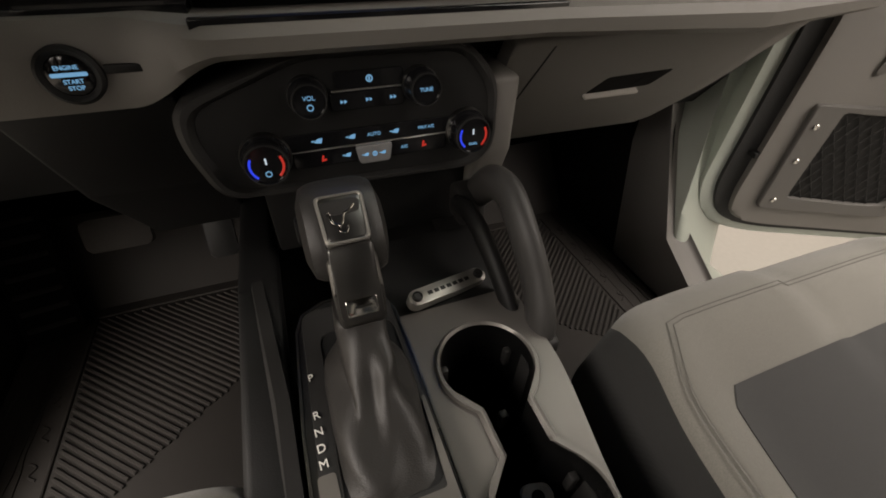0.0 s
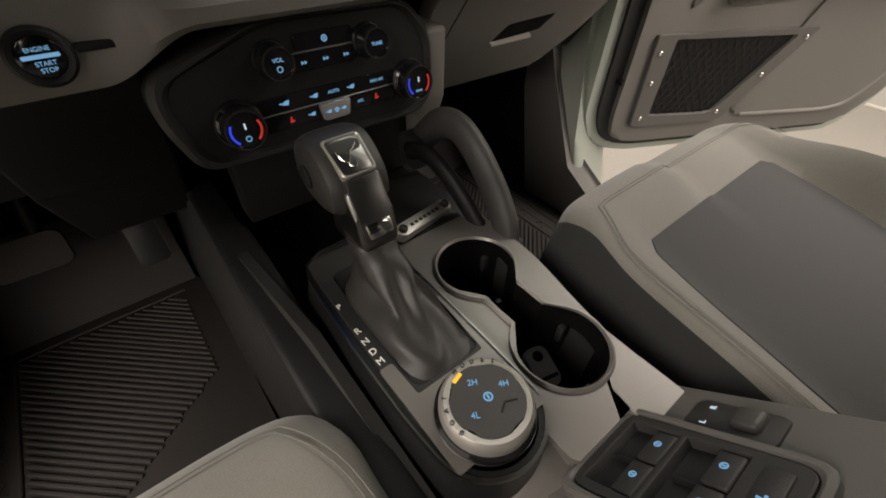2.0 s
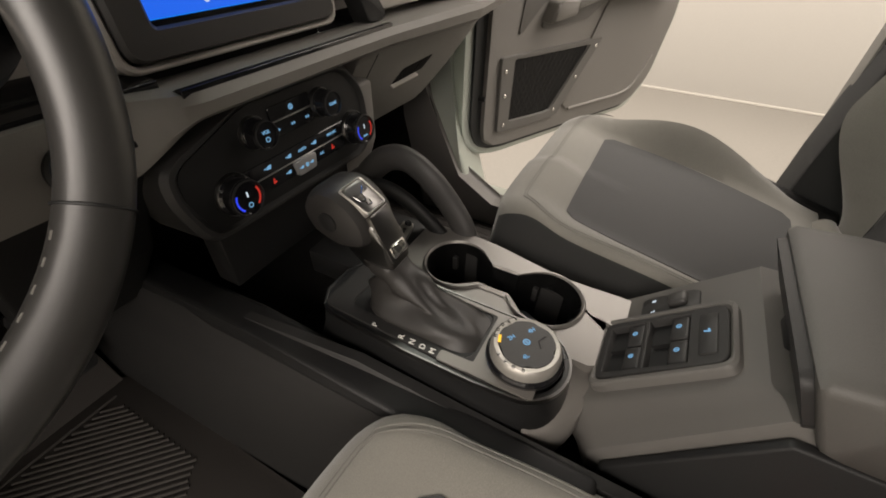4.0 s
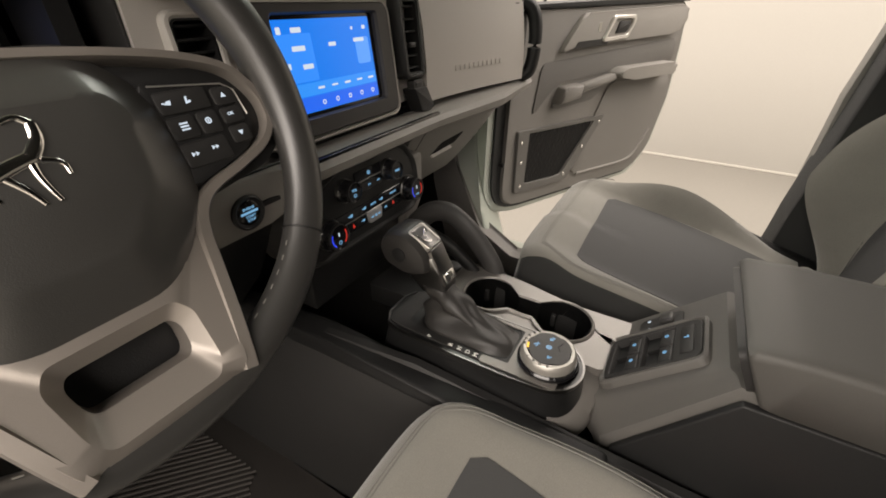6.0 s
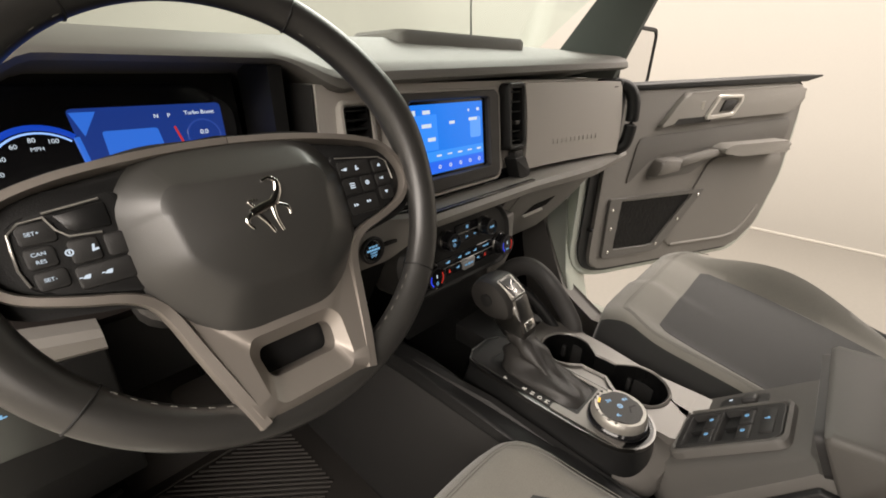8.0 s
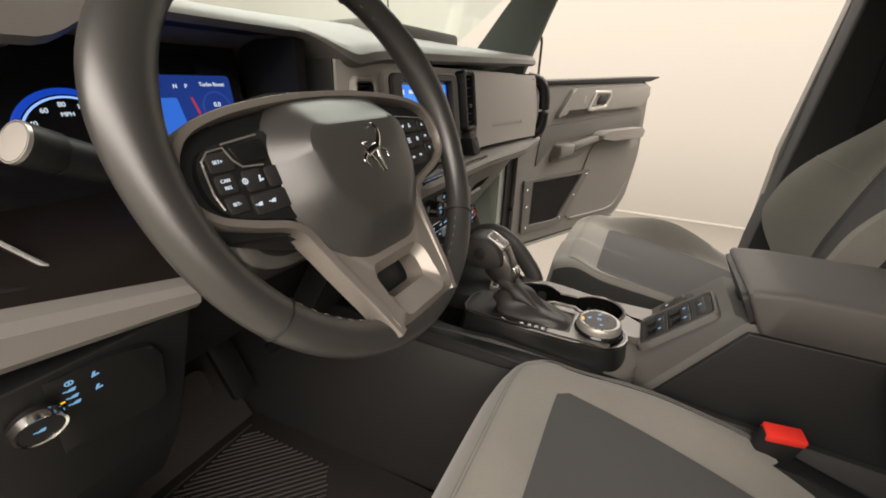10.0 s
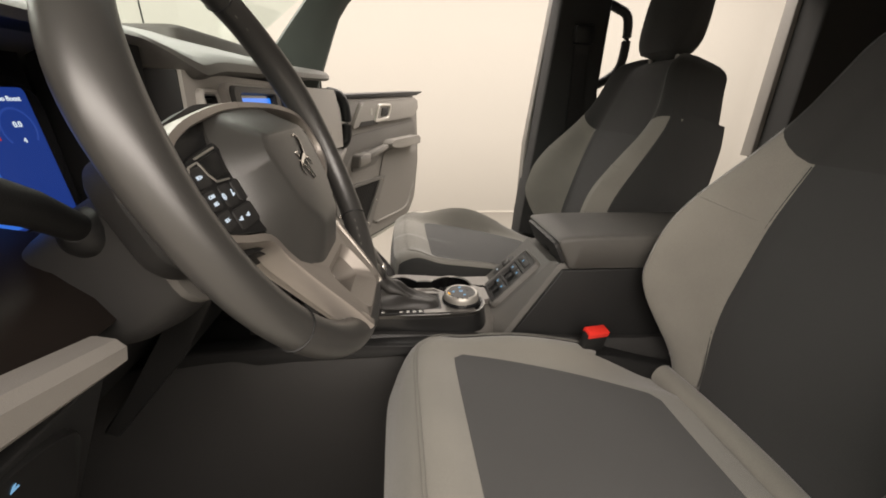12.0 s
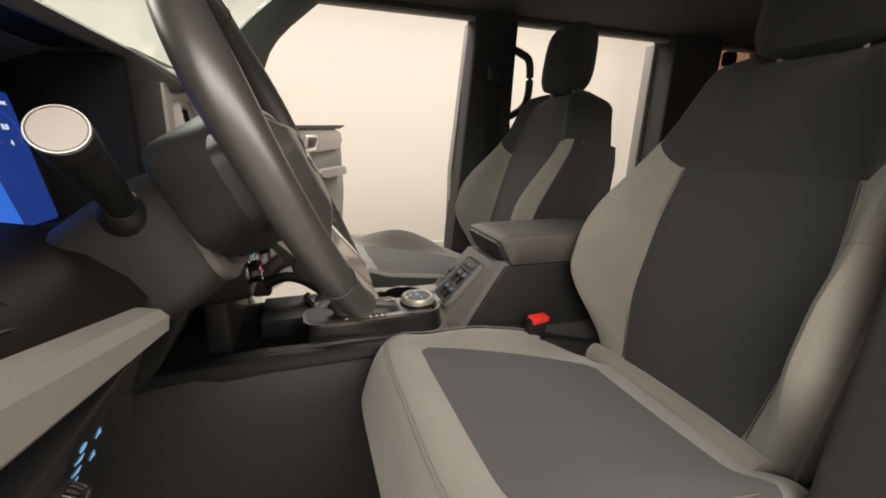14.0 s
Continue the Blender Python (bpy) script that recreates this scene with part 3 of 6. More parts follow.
def top_section(x):
    """The upper pad: a hood over the dials that steps down to the passenger side."""
    h = 1 - sstep(-0.295, -0.222, x)
    dip = 0.007 * math.exp(-((x + 0.222) / 0.04) ** 2)
    yf = 0.496 * h + (0.458 - 0.028 * sstep(0.30, 0.62, x)) * (1 - h)
    zl = 1.4435 + 0.030 * x - dip
    zf0 = 1.464 * h + zl * (1 - h)
    zf1 = 1.474 * h + (zl + 0.018) * (1 - h)
    zt = 1.481 * h + (zl + 0.030) * (1 - h)
    zr = 1.500 + 0.012 * sstep(-0.35, 0.1, x)
    drop = sstep(-0.505, -0.572, x)
    zf0, zf1, zt = zf0 - 0.030 * drop, zf1 - 0.012 * drop, zt - 0.003 * drop
    return [(x, 0.86, 1.38), (x, yf + 0.060, zf0 + 0.004), (x, yf + 0.012, zf0), (x, yf, zf0 + 0.006), (x, yf + 0.003, zf1), (x, yf + 0.012, zt - 0.003), (x, yf + 0.030, zt + 0.002), (x, 0.62, zr), (x, 0.86, 1.475)]


xs = [-0.74, -0.70, -0.62, -0.59, -0.57, -0.56, -0.55, -0.54, -0.53, -0.52, -0.51, -0.50, -0.45, -0.4, -0.33, -0.31, -0.295, -0.285, -0.275, -0.265, -0.255, -0.245, -0.235, -0.225, -0.215, -0.20, -0.18, -0.15, -0.1, 0, 0.1, 0.2, 0.3, 0.4, 0.5, 0.56, 0.60, 0.63, 0.65, 0.662]
rings = [top_section(x) for x in xs]
mid = Vector((0.665, 0.62, 1.46))
rings.append([tuple(mid.lerp(Vector(p), 0.93)) for p in top_section(0.672)])
part("upper_pad", loft(rings), M_DASH, dash, "grained grey upper pad", 30)
# speaker tray on top
tray = rpoly([(-0.02, 0.58), (0.36, 0.56), (0.42, 0.74), (0.02, 0.78)], 0.03, 4)
ins = rpoly([(0.0, 0.595), (0.34, 0.577), (0.39, 0.725), (0.035, 0.765)], 0.025, 4)
part("top_tray_rim", ring_prism(tray, ins, 1.49, 1.523, None, None, 0.006), M_DASH, dash)
part("top_tray_floor", prism(ins, 1.49, 1.5155), M_BLACK, dash)
# face wall behind the bezel
part("panel_end", box(-0.2590, -0.2555, 0.480, 0.56, 1.233, 1.440, 0.001), M_DARK, dash, "charcoal end trim")
for fx0, fx1, fz0, fz1 in ((-0.255, -0.2215, 1.235, 1.440), (-0.1745, 0.61, 1.235, 1.440), (-0.2215, -0.1745, 1.412, 1.440), (-0.2215, -0.1745, 1.235, 1.336)):
    part("face_panel", box(fx0, fx1, 0.476, 0.53, fz0, fz1, 0), M_DASH_LIGHT, dash)


def face(x, z, d=0.0):
    """A point on the tilted face of the dashboard; d stands proud of it."""
    return Vector((x, 0.452 + 0.12 * (z - 1.35) - d, z))


def fm(x, z, d=0.0):
    return facing(face(x, z, d), (1, 0, 0), (0, 0.12, 1))


# touchscreen
screen = thing("touchscreen", (-0.010, 0.47, 1.27), "lit blue touchscreen in a dark grey bezel", "screen")
part("bezel", ring_prism(rrect(0.262, 0.160, 0.014), rrect(0.196, 0.122, 0.006, 5, 0, 0.006), -0.03, 0.012, fm(-0.010, 1.346, -0.010), None, 0.004), M_MID, screen)
part("bezel_frame", ring_prism(rrect(0.282, 0.172, 0.018), rrect(0.263, 0.161, 0.014), -0.03, 0.007, fm(-0.010, 1.344, -0.010), None, 0.003), M_DASH_LIGHT, screen, "pale grey outer frame")
part("glass_panel", prism(rrect(0.200, 0.126, 0.006), -0.01, 0.002, fm(-0.010, 1.352, -0.010)), M_GLOSS, screen)
disp = part("display", prism(rrect(0.184, 0.112, 0.002, 2), 0.0021, 0.0026, fm(-0.014, 1.352, -0.010)), M_SCREEN, screen, "lit blue display")


def decal(x0, x1, z0, z1, mat, parent, m, d=0.003, name="screen_mark", r=0.001):
    return part(name, prism(rrect(x1 - x0, z1 - z0, min(r, (z1 - z0) * 0.4, (x1 - x0) * 0.4), 2, (x0 + x1) / 2, (z0 + z1) / 2), d - 0.0002, d + 0.0002, m), mat, parent)


SC = fm(-0.014, 1.352, -0.010)
decal(-0.091, 0.091, -0.055, -0.036, glow("screen_bar", (0.015, 0.12, 0.75), 1.0), disp, SC, 0.0028)
decal(-0.091, 0.091, -0.035, -0.019, glow("screen_band", (0.03, 0.28, 0.9), 0.9), disp, SC, 0.0028)
decal(-0.091, -0.030, -0.017, 0.040, glow("screen_column", (0.03, 0.26, 0.95), 0.9), disp, SC, 0.0028)
decal(0.055, 0.085, -0.006, 0.030, M_SCREEN_PALE, disp, SC, 0.003, r=0.004)
for i in range(5):
    x = -0.030 + 0.027 * i
    part("screen_icon", ring_prism(circle(0.0034, 14, x, -0.046), circle(0.0020, 14, x, -0.046), 0.003, 0.0034, SC), M_ICON_WHITE, disp)
    decal(x - 0.006, x + 0.006, -0.0285 + 0.0006 * (i % 2), -0.0255, M_ICON_WHITE, disp, SC, 0.0032)
for x0, x1, z0, z1 in ((-0.085, -0.078, 0.040, 0.048), (-0.062, -0.045, 0.041, 0.047), (-0.066, -0.044, 0.020, 0.026), (0.0, 0.014, 0.022, 0.027), (0.052, 0.075, 0.024, 0.029), (-0.085, -0.074, 0.0, 0.007), (-0.054, -0.036, -0.002, 0.004), (0.075, 0.082, 0.040, 0.045), (0.05, 0.054, 0.04, 0.044)):
    decal(x0, x1, z0, z1, M_ICON_WHITE, disp, SC, 0.0032)


def vent(name, x, z, w, h, label, deep=0.0):
    v = thing(name, tuple(face(x, z - h / 2)), label, "air vent", "dashboard vents")
    part("vent_frame", ring_prism(rrect(w + 0.016, h + 0.016, 0.012), rrect(w, h, 0.007), -0.02, 0.010, fm(x, z, -deep), None, 0.003), M_DASH_LIGHT if x < 0 else M_BLACK, v)
    part("vent_liner", ring_prism(rrect(w, h, 0.007), rrect(w - 0.004, h - 0.004, 0.006), -0.034, 0.0075, fm(x, z, -deep)), M_BLACK, v, "black vent lining")
    part("vent_back", prism(rrect(w, h, 0.007), -0.035, -0.030, fm(x, z, -deep)), M_BLACK, v)
    n = 6
    for i in range(n):
        zz = -h / 2 + h * (i + 0.5) / n
        part("slat", box(-w / 2, w / 2, zz - 0.0016, zz + 0.0016, -0.022, 0.002, 0.0012, 1, fm(x, z, -deep)), M_BLACK, v)
    part("thumb_slider", box(-0.008, 0.008, -0.004, 0.004, -0.004, 0.009, 0.002, 2, fm(x, z - h * 0.1, -deep)), M_DARK, v)
    return v


vent("air_vent", 0.172, 1.374, 0.044, 0.112, "tall black slatted air vent beside the screen")
vent("air_vent", -0.198, 1.374, 0.044, 0.076, "black slatted air vent in a pale grey frame", 0.018)
# small socket under the tall vent
part("usb_cover", prism(rrect(0.030, 0.018, 0.004), -0.01, 0.005, fm(0.180, 1.298), 0.001), M_DARK, dash)
part("usb_port", prism(rrect(0.016, 0.007, 0.002), 0.0, 0.0056, fm(0.180, 1.298)), M_BLACK, dash)
part("usb_pocket", prism(rpoly([(-0.024, 0.020), (0.014, 0.020), (0.036, -0.016), (0.028, -0.023), (-0.006, -0.023)], 0.004, 3), -0.02, 0.008, fm(0.186, 1.274), 0.002), M_BLACK, dash, "black moulded pocket under the vent")
# passenger panel
rings = []
for i in range(25):
    x = 0.212 + (0.575 - 0.212) * i / 24
    y = 0.452 - 0.055 * (i / 24) ** 1.6
    col = []
    for j in range(11):
        z = 1.262 + (1.436 - 1.262) * j / 10
        col.append((x, y + 0.10 * (z - 1.35) - 0.006 * math.sin(math.pi * j / 10) + 0.012 * (1 - min(1, j / 2)) * 0, z))
    rings.append(col + [(x, y + 0.05, 1.436), (x, y + 0.05, 1.262)])
part("passenger_panel", loft(rings), M_DASH_LIGHT, dash, "pale grey passenger panel with embossed bars")
for i in range(11):
    x = 0.315 + 0.0165 * i
    y = 0.452 - 0.055 * ((x - 0.212) / 0.363) ** 1.6
    part("embossed_bar", box(-0.0045, 0.0045, -0.005, 0.005, -0.002, 0.0007, 0.0004, 1, facing((x, y - 0.0095, 1.312), (1, -0.15, 0), (0, 0.1, 1))), M_DASH_LIGHT, dash)
part("panel_badge", box(-0.006, 0.006, -0.001, 0.001, -0.001, 0.001, 0, 1, facing((0.525, 0.398, 1.425), (1, -0.2, 0), (0, 0, 1))), M_BLACK, dash)
# grab handle at the end of the dashboard
path = smooth_path([(0.590, 0.430, 1.428), (0.605, 0.398, 1.420), (0.612, 0.382, 1.392), (0.614, 0.377, 1.340), (0.612, 0.381, 1.288), (0.604, 0.394, 1.268), (0.588, 0.430, 1.262)], 5)
part("grab_handle", tube(path, 0.0185, 16, False, 0.9), M_BLACK, dash, "black vertical grab handle")
part("handle_recess_dark", box(0.570, 0.625, 0.404, 0.47, 1.268, 1.440, 0.004), M_BLACK, dash)
# ledge, tray and front strip
part("tray", along([(0.404, 1.2525), (0.412, 1.2525), (0.418, 1.249), (0.462, 1.246), (0.476, 1.266), (0.488, 1.24), (0.404, 1.235)], -0.130, 0.195, 0.001), M_GLOSS, dash, "black shallow tray under the screen")
part("tray_end", along([(0.432, 1.2575), (0.462, 1.2580), (0.476, 1.272), (0.488, 1.24), (0.434, 1.235)], -0.330, -0.1305, 0.001), M_GLOSS, dash)


def strip(x0, x1, prof0, prof1, n=8, name="front_strip", mat=M_DASH):
    rings = []
    for i in range(n + 1):
        f = i / n
        rings.append([(x0 + (x1 - x0) * f, a[0] + (b[0] - a[0]) * f, a[1] + (b[1] - a[1]) * f) for a, b in zip(prof0, prof1)])
    bm = loft(rings)
    return part(name, bm, mat, dash, "", 25)


pm = [(0.50, 1.246), (0.420, 1.2505), (0.403, 1.248), (0.397, 1.240), (0.400, 1.228), (0.410, 1.2215), (0.50, 1.205)]
pl = [(0.50, 1.254), (0.438, 1.256), (0.428, 1.252), (0.424, 1.244), (0.426, 1.200), (0.432, 1.1845), (0.50, 1.18)]
pr = [(0.48, 1.250), (0.395, 1.252), (0.383, 1.248), (0.378, 1.238), (0.382, 1.222), (0.394, 1.214), (0.48, 1.205)]
pe = [(0.50, 1.255), (0.400, 1.256), (0.390, 1.252), (0.386, 1.245), (0.389, 1.234), (0.398, 1.228), (0.48, 1.225)]
strip(-0.110, 0.18, pm, pm, mat=M_STRIP)
rings = []
for i in range(40):
    x = -0.335 + 0.225 * i / 39
    f = sstep(-0.192, -0.112, x)
    rings.append([(x, a[0] + (b[0] - a[0]) * f, a[1] + (b[1] - a[1]) * f) for a, b in zip(pl, pm)])
part("front_strip", loft(rings), M_STRIP, dash, "", 40)
strip(0.18, 0.45, pm, pr, mat=M_STRIP)
strip(0.45, 0.655, pr, pe, mat=M_STRIP)
pL0 = [(0.50, 1.238), (0.445, 1.236), (0.432, 1.233), (0.426, 1.226), (0.428, 1.214), (0.438, 1.206), (0.50, 1.19)]
pL1 = [(0.52, 1.285), (0.475, 1.282), (0.458, 1.278), (0.452, 1.268), (0.456, 1.235), (0.466, 1.225), (0.52, 1.21)]
strip(-0.535, -0.78, pL0, pL1, 10, "knee_strip", M_STRIP)
# start button beside the column
SB = facing((-0.220, 0.424, 1.216), (1, 0, 0), (0, 0.02, 1))
start = thing("start_button", (-0.220, 0.43, 1.2), "round black engine start button with lit blue letters", "button")
SB = SB @ Matrix.Scale(0.80, 4)
part("bezel_ring", lathe([(0.0265, -0.004), (0.0265, 0.004), (0.0235, 0.006), (0.019, 0.003), (0.019, -0.004)], 40, SB), M_BLACK, start)
part("button_face", lathe([(0.0188, -0.003), (0.0188, 0.003), (0.0170, 0.0042), (0.001, 0.0045)], 40, SB), M_GLOSS, start)
text("ENGINE", 0.0066, SB @ Matrix.Translation((0, 0.0075, 0.0048)), M_ICON, start)
text("START", 0.0068, SB @ Matrix.Translation((0.001, -0.0050, 0.0048)), M_ICON, start)
text("STOP", 0.0068, SB @ Matrix.Translation((0.001, -0.0108, 0.0048)), M_ICON, start)
part("lit_bar", prism(rrect(0.029, 0.0036, 0.001, 2, 0, 0.0014), 0.0046, 0.0050, SB), M_ICON, start)
part("strip_slot", box(-0.198, -0.172, 0.4215, 0.43, 1.2150, 1.2215, 0.001), M_BLACK, dash)
# lower dark body, knee panel, glove box
part("lower_body", along([(0.50, 1.19), (0.50, 1.24), (0.86, 1.38), (1.05, 1.30), (1.05, 1.05), (0.62, 1.02)], -0.72, 0.70), M_BLACK, dash)
part("knee_panel", along([(0.445, 1.205), (0.50, 1.205), (0.58, 1.0), (0.62, 0.90), (0.60, 0.895), (0.52, 1.02)], -0.76, -0.535, 0.004), M_BLACK, dash)
part("under_panel", along([(0.445, 1.185), (0.49, 1.19), (0.60, 1.01), (0.66, 0.93), (0.64, 0.92), (0.52, 1.06)], -0.30, -0.165, 0.004), M_BLACK, dash)
gl = rpoly([(0.172, 1.040), (0.50, 1.035), (0.575, 1.10), (0.652, 1.212), (0.60, 1.222), (0.172, 1.206)], 0.014, 3)
GM = facing((0, 0.452, 1.212), (1, 0, 0), (0, -0.5, 0.866))


def glove_pt(x, z):
    return (x, (z - 1.212) / 0.866)


glove = part("glove_box_door", prism([glove_pt(x, z) for x, z in gl], -0.02, 0.004, GM, 0.004), M_DASH, dash, "grey glove box door")
hx, hz = glove_pt(0.385, 1.130)
# no hollow is cut: flat matt black plates paint the handle recess's shade
part("handle_recess_dark", prism(rpoly([(hx - 0.062, hz - 0.014), (hx + 0.050, hz - 0.010), (hx + 0.072, hz + 0.020), (hx - 0.040, hz + 0.016)], 0.006, 3), 0.0, 0.0046, GM), M_CARPET, glove)
part("handle_pocket_shade", prism(rpoly([(hx + 0.012, hz - 0.004), (hx + 0.048, hz - 0.002), (hx + 0.066, hz + 0.017), (hx + 0.028, hz + 0.015)], 0.004, 3), 0.0, 0.0052, GM), M_CARPET, glove)
part("handle_lip", box(hx - 0.064, hx + 0.030, hz - 0.018, hz - 0.013, 0.0, 0.012, 0.002, 2, GM), M_DASH_LIGHT, glove)
part("glove_gap", prism([glove_pt(*p) for p in ((0.225, 1.20), (0.227, 1.20), (0.197, 1.05), (0.195, 1.05))], 0.0, 0.0046, GM), M_BLACK, dash)


# ---- centre stack ----
stack = thing("control_panel", (0, 0.45, 1.08), "black audio and climate panel with four round knobs", "control panel")
SK = facing((0, 0.424, 1.15), (1, 0, 0), (0, 0.10, 1))
outl = rpoly([(-0.152, -0.060), (0.118, -0.066), (0.142, -0.045), (0.142, 0.030), (0.105, 0.070), (-0.060, 0.072), (-0.168, 0.036), (-0.172, 0.0)], 0.022, 5)
inn = rpoly([(-0.138, -0.050), (0.108, -0.056), (0.130, -0.036), (0.130, 0.022), (0.098, 0.060), (-0.055, 0.062), (-0.152, 0.028), (-0.156, 0.0)], 0.018, 5)
part("surround", ring_prism(outl, inn, -0.08, 0.004, SK, None, 0.006), M_DARK, stack, "charcoal rounded surround")
part("panel_face", prism(inn, -0.08, -0.001, SK), M_BLACK, stack)
edge = [SK @ Vector((x, y, 0.001)) for x, y in rpoly([(0.080, 0.0665), (0.102, 0.0650), (0.136, 0.026), (0.1365, -0.040)], 0.012, 4)[3:-3]]
part("bright_edge", tube(edge, 0.0010, 6), M_SATIN, stack)
part("side_flank", along([(0.43, 1.09), (0.43, 1.18), (0.60, 1.18), (0.60, 0.98), (0.47, 0.98)], 0.125, 0.172, 0.008), M_DASH, stack)


def bar(x0, x1, y0, y1, mat, parent, name="button", d0=-0.002, d1=0.0015, m=SK, r=0.003):
    return part(name, prism(rrect(abs(x1 - x0), abs(y1 - y0), min(r, abs(y1 - y0) * 0.45), 3, (x0 + x1) / 2, (y0 + y1) / 2), d0, d1, m, 0.0006, 1), mat, parent)


bar(-0.030, 0.036, 0.0345, 0.0505, M_GLOSS, stack, "button_strip")
bar(-0.036, 0.036, 0.0150, 0.0320, M_GLOSS, stack, "button_strip")
bar(-0.086, 0.086, -0.0195, -0.0030, M_GLOSS, stack, "button_strip")
bar(-0.080, 0.080, -0.0375, -0.0210, M_GLOSS, stack, "button_strip")
part("bright_line", box(-0.034, 0.034, 0.0326, 0.0340, 0, 0.002, 0.0004, 1, SK), M_SATIN, stack)
part("bright_line", box(-0.084, 0.084, -0.0208, -0.0196, 0, 0.002, 0.0004, 1, SK), M_SATIN, stack)


def knob(x, y, r, arcs, words):
    k = part("knob", lathe([(r * 1.12, -0.003), (r * 1.12, 0.004), (r * 1.04, 0.006), (r, 0.007), (r, 0.021), (r * 0.94, 0.0235), (r * 0.86, 0.0235), (r * 0.82, 0.0215), (0.001, 0.0215)], 48, SK @ Matrix.Translation((x, y, 0))), M_GLOSS, stack, "gloss black knob")
    part("chrome_ring", lathe([(r * 1.005, 0.0195), (r * 0.955, 0.0240), (r * 0.90, 0.0238), (r * 0.90, 0.0195)], 48, SK @ Matrix.Translation((x, y, 0))), M_DARK, k, "smoked chrome ring")
    part("knob_base", lathe([(r * 1.17, -0.003), (r * 1.17, 0.003), (r * 1.12, 0.0045)], 48, SK @ Matrix.Translation((x, y, 0))), M_SATIN_DARK, k, "smoked base ring")
    top = SK @ Matrix.Translation((x, y, 0.0217))
    if arcs:
        for a0, mat in ((150, M_ICON_BLUE), (-50, M_ICON_RED)):
            pts = [(r * 0.72 * math.cos(radians(a0 + 80 * i / 10)), r * 0.72 * math.sin(radians(a0 + 80 * i / 10)), 0.0004) for i in range(11)]
            part("lit_arc", tube(pts, 0.0011, 6, False, 0.4, (0, 0, 1), None, top), mat, k)
        part("lit_mark", box(-0.0008, 0.0008, 0.001, 0.007, 0, 0.0005, 0, 1, top), M_ICON_WHITE, k)
    for s, yy, sz in words:
        if s == "O":
            part("power_symbol", ring_prism(circle(0.0030, 16, 0, yy), circle(0.0021, 16, 0, yy), 0.0, 0.0005, top), M_ICON, k)
        else:
            text(s, sz, top @ Matrix.Translation((0, yy, 0.0003)), M_ICON, k)
    return k


knob(-0.056, 0.0320, 0.0158, False, (("VOL", 0.003, 0.0068), ("O", -0.0050, 0)))
knob(0.053, 0.0320, 0.0158, False, (("TUNE", 0.0, 0.0062),))
knob(-0.104, -0.0200, 0.0205, True, (("O", -0.0085, 0),))
knob(0.104, -0.0200, 0.0205, True, (("DUAL", -0.0090, 0.0045),))


def icon(x, y, w=0.007, mat=M_ICON, kind=0, m=SK, d=0.0022, parent=None):
    """A small lit symbol: a ring, a pair of strokes or a pictogram of bars."""
    p = parent or stack
    w *= 0.8
    bm = B()
    if kind == 0:
        ring_prism(circle(w * 0.45, 14, x, y), circle(w * 0.28, 14, x, y), d - 0.0003, d, m, bm)
        box(x - w * 0.1, x + w * 0.1, y - w * 0.2, y + w * 0.2, d - 0.0003, d, 0, 1, m, bm)
    elif kind == 1:
        prism([(x - w * 0.5, y - w * 0.3), (x, y), (x - w * 0.5, y + w * 0.3)], d - 0.0003, d, m, 0, 1, bm)
        prism([(x + w * 0.05, y - w * 0.3), (x + w * 0.5, y), (x + w * 0.05, y + w * 0.3)], d - 0.0003, d, m, 0, 1, bm)
    elif kind == 2:
        prism(rpoly([(x - w * 0.5, y - w * 0.15), (x + w * 0.3, y - w * 0.3), (x + w * 0.5, y + w * 0.3), (x - w * 0.1, y + w * 0.25)], w * 0.1, 2), d - 0.0003, d, m, 0, 1, bm)
        box(x - w * 0.75, x - w * 0.4, y - w * 0.05, y + w * 0.1, d - 0.0003, d, 0, 1, m, bm)
    elif kind == 3:
        prism(rpoly([(x - w * 0.4, y - w * 0.45), (x + w * 0.4, y - w * 0.3), (x + w * 0.35, y), (x - w * 0.05, y - w * 0.1), (x + w * 0.1, y + w * 0.5), (x - w * 0.2, y + w * 0.5)], w * 0.08, 2), d - 0.0003, d, m, 0, 1, bm)
    return part("lit_symbol", bm, mat, p)


icon(0.003, 0.0425, 0.0095, M_ICON, 0)
for x in (-0.0235, 0.001, 0.025):
    icon(x, 0.0235, 0.0080, M_ICON, 1)
icon(-0.0535, -0.0110, 0.0110, M_ICON, 2)
icon(-0.0205, -0.0110, 0.0100, M_ICON, 2)
icon(0.0245, -0.0110, 0.0100, M_ICON, 2)
text("AUTO", 0.0060, SK @ Matrix.Translation((0.002, -0.0112, 0.0020)), M_ICON, stack)
text("MAX A/C", 0.0054, SK @ Matrix.Translation((0.0580, -0.0110, 0.0020)), M_ICON, stack)
icon(-0.0510, -0.0295, 0.0085, M_ICON_RED, 3)
icon(-0.0270, -0.0292, 0.0090, M_ICON, 2)
text("A/C", 0.0056, SK @ Matrix.Translation((0.0330, -0.0292, 0.0020)), M_ICON, stack)
icon(0.0550, -0.0290, 0.0085, M_ICON_RED, 3)
fan = part("fan_rocker", prism(rpoly([(-0.0160, -0.0400), (0.0160, -0.0400), (0.0200, -0.0205), (-0.0190, -0.0205)], 0.004, 3), 0, 0.006, SK, 0.0015), material("smoked_clear_rocker", (0.45, 0.45, 0.45), 0.25, 0.6), stack, "smoked chrome fan rocker")
for x in (-0.009, 0.0, 0.009):
    icon(x, -0.030, 0.0075, M_ICON, (2, 0, 2)[int((x + 0.009) / 0.009 + 0.5)], SK, 0.0064, fan)

# ---- centre console ----
con = thing("centre_console", (0, 0.1, FLOOR), "dark grey centre console with cup holders and sloped switch panel", "console")
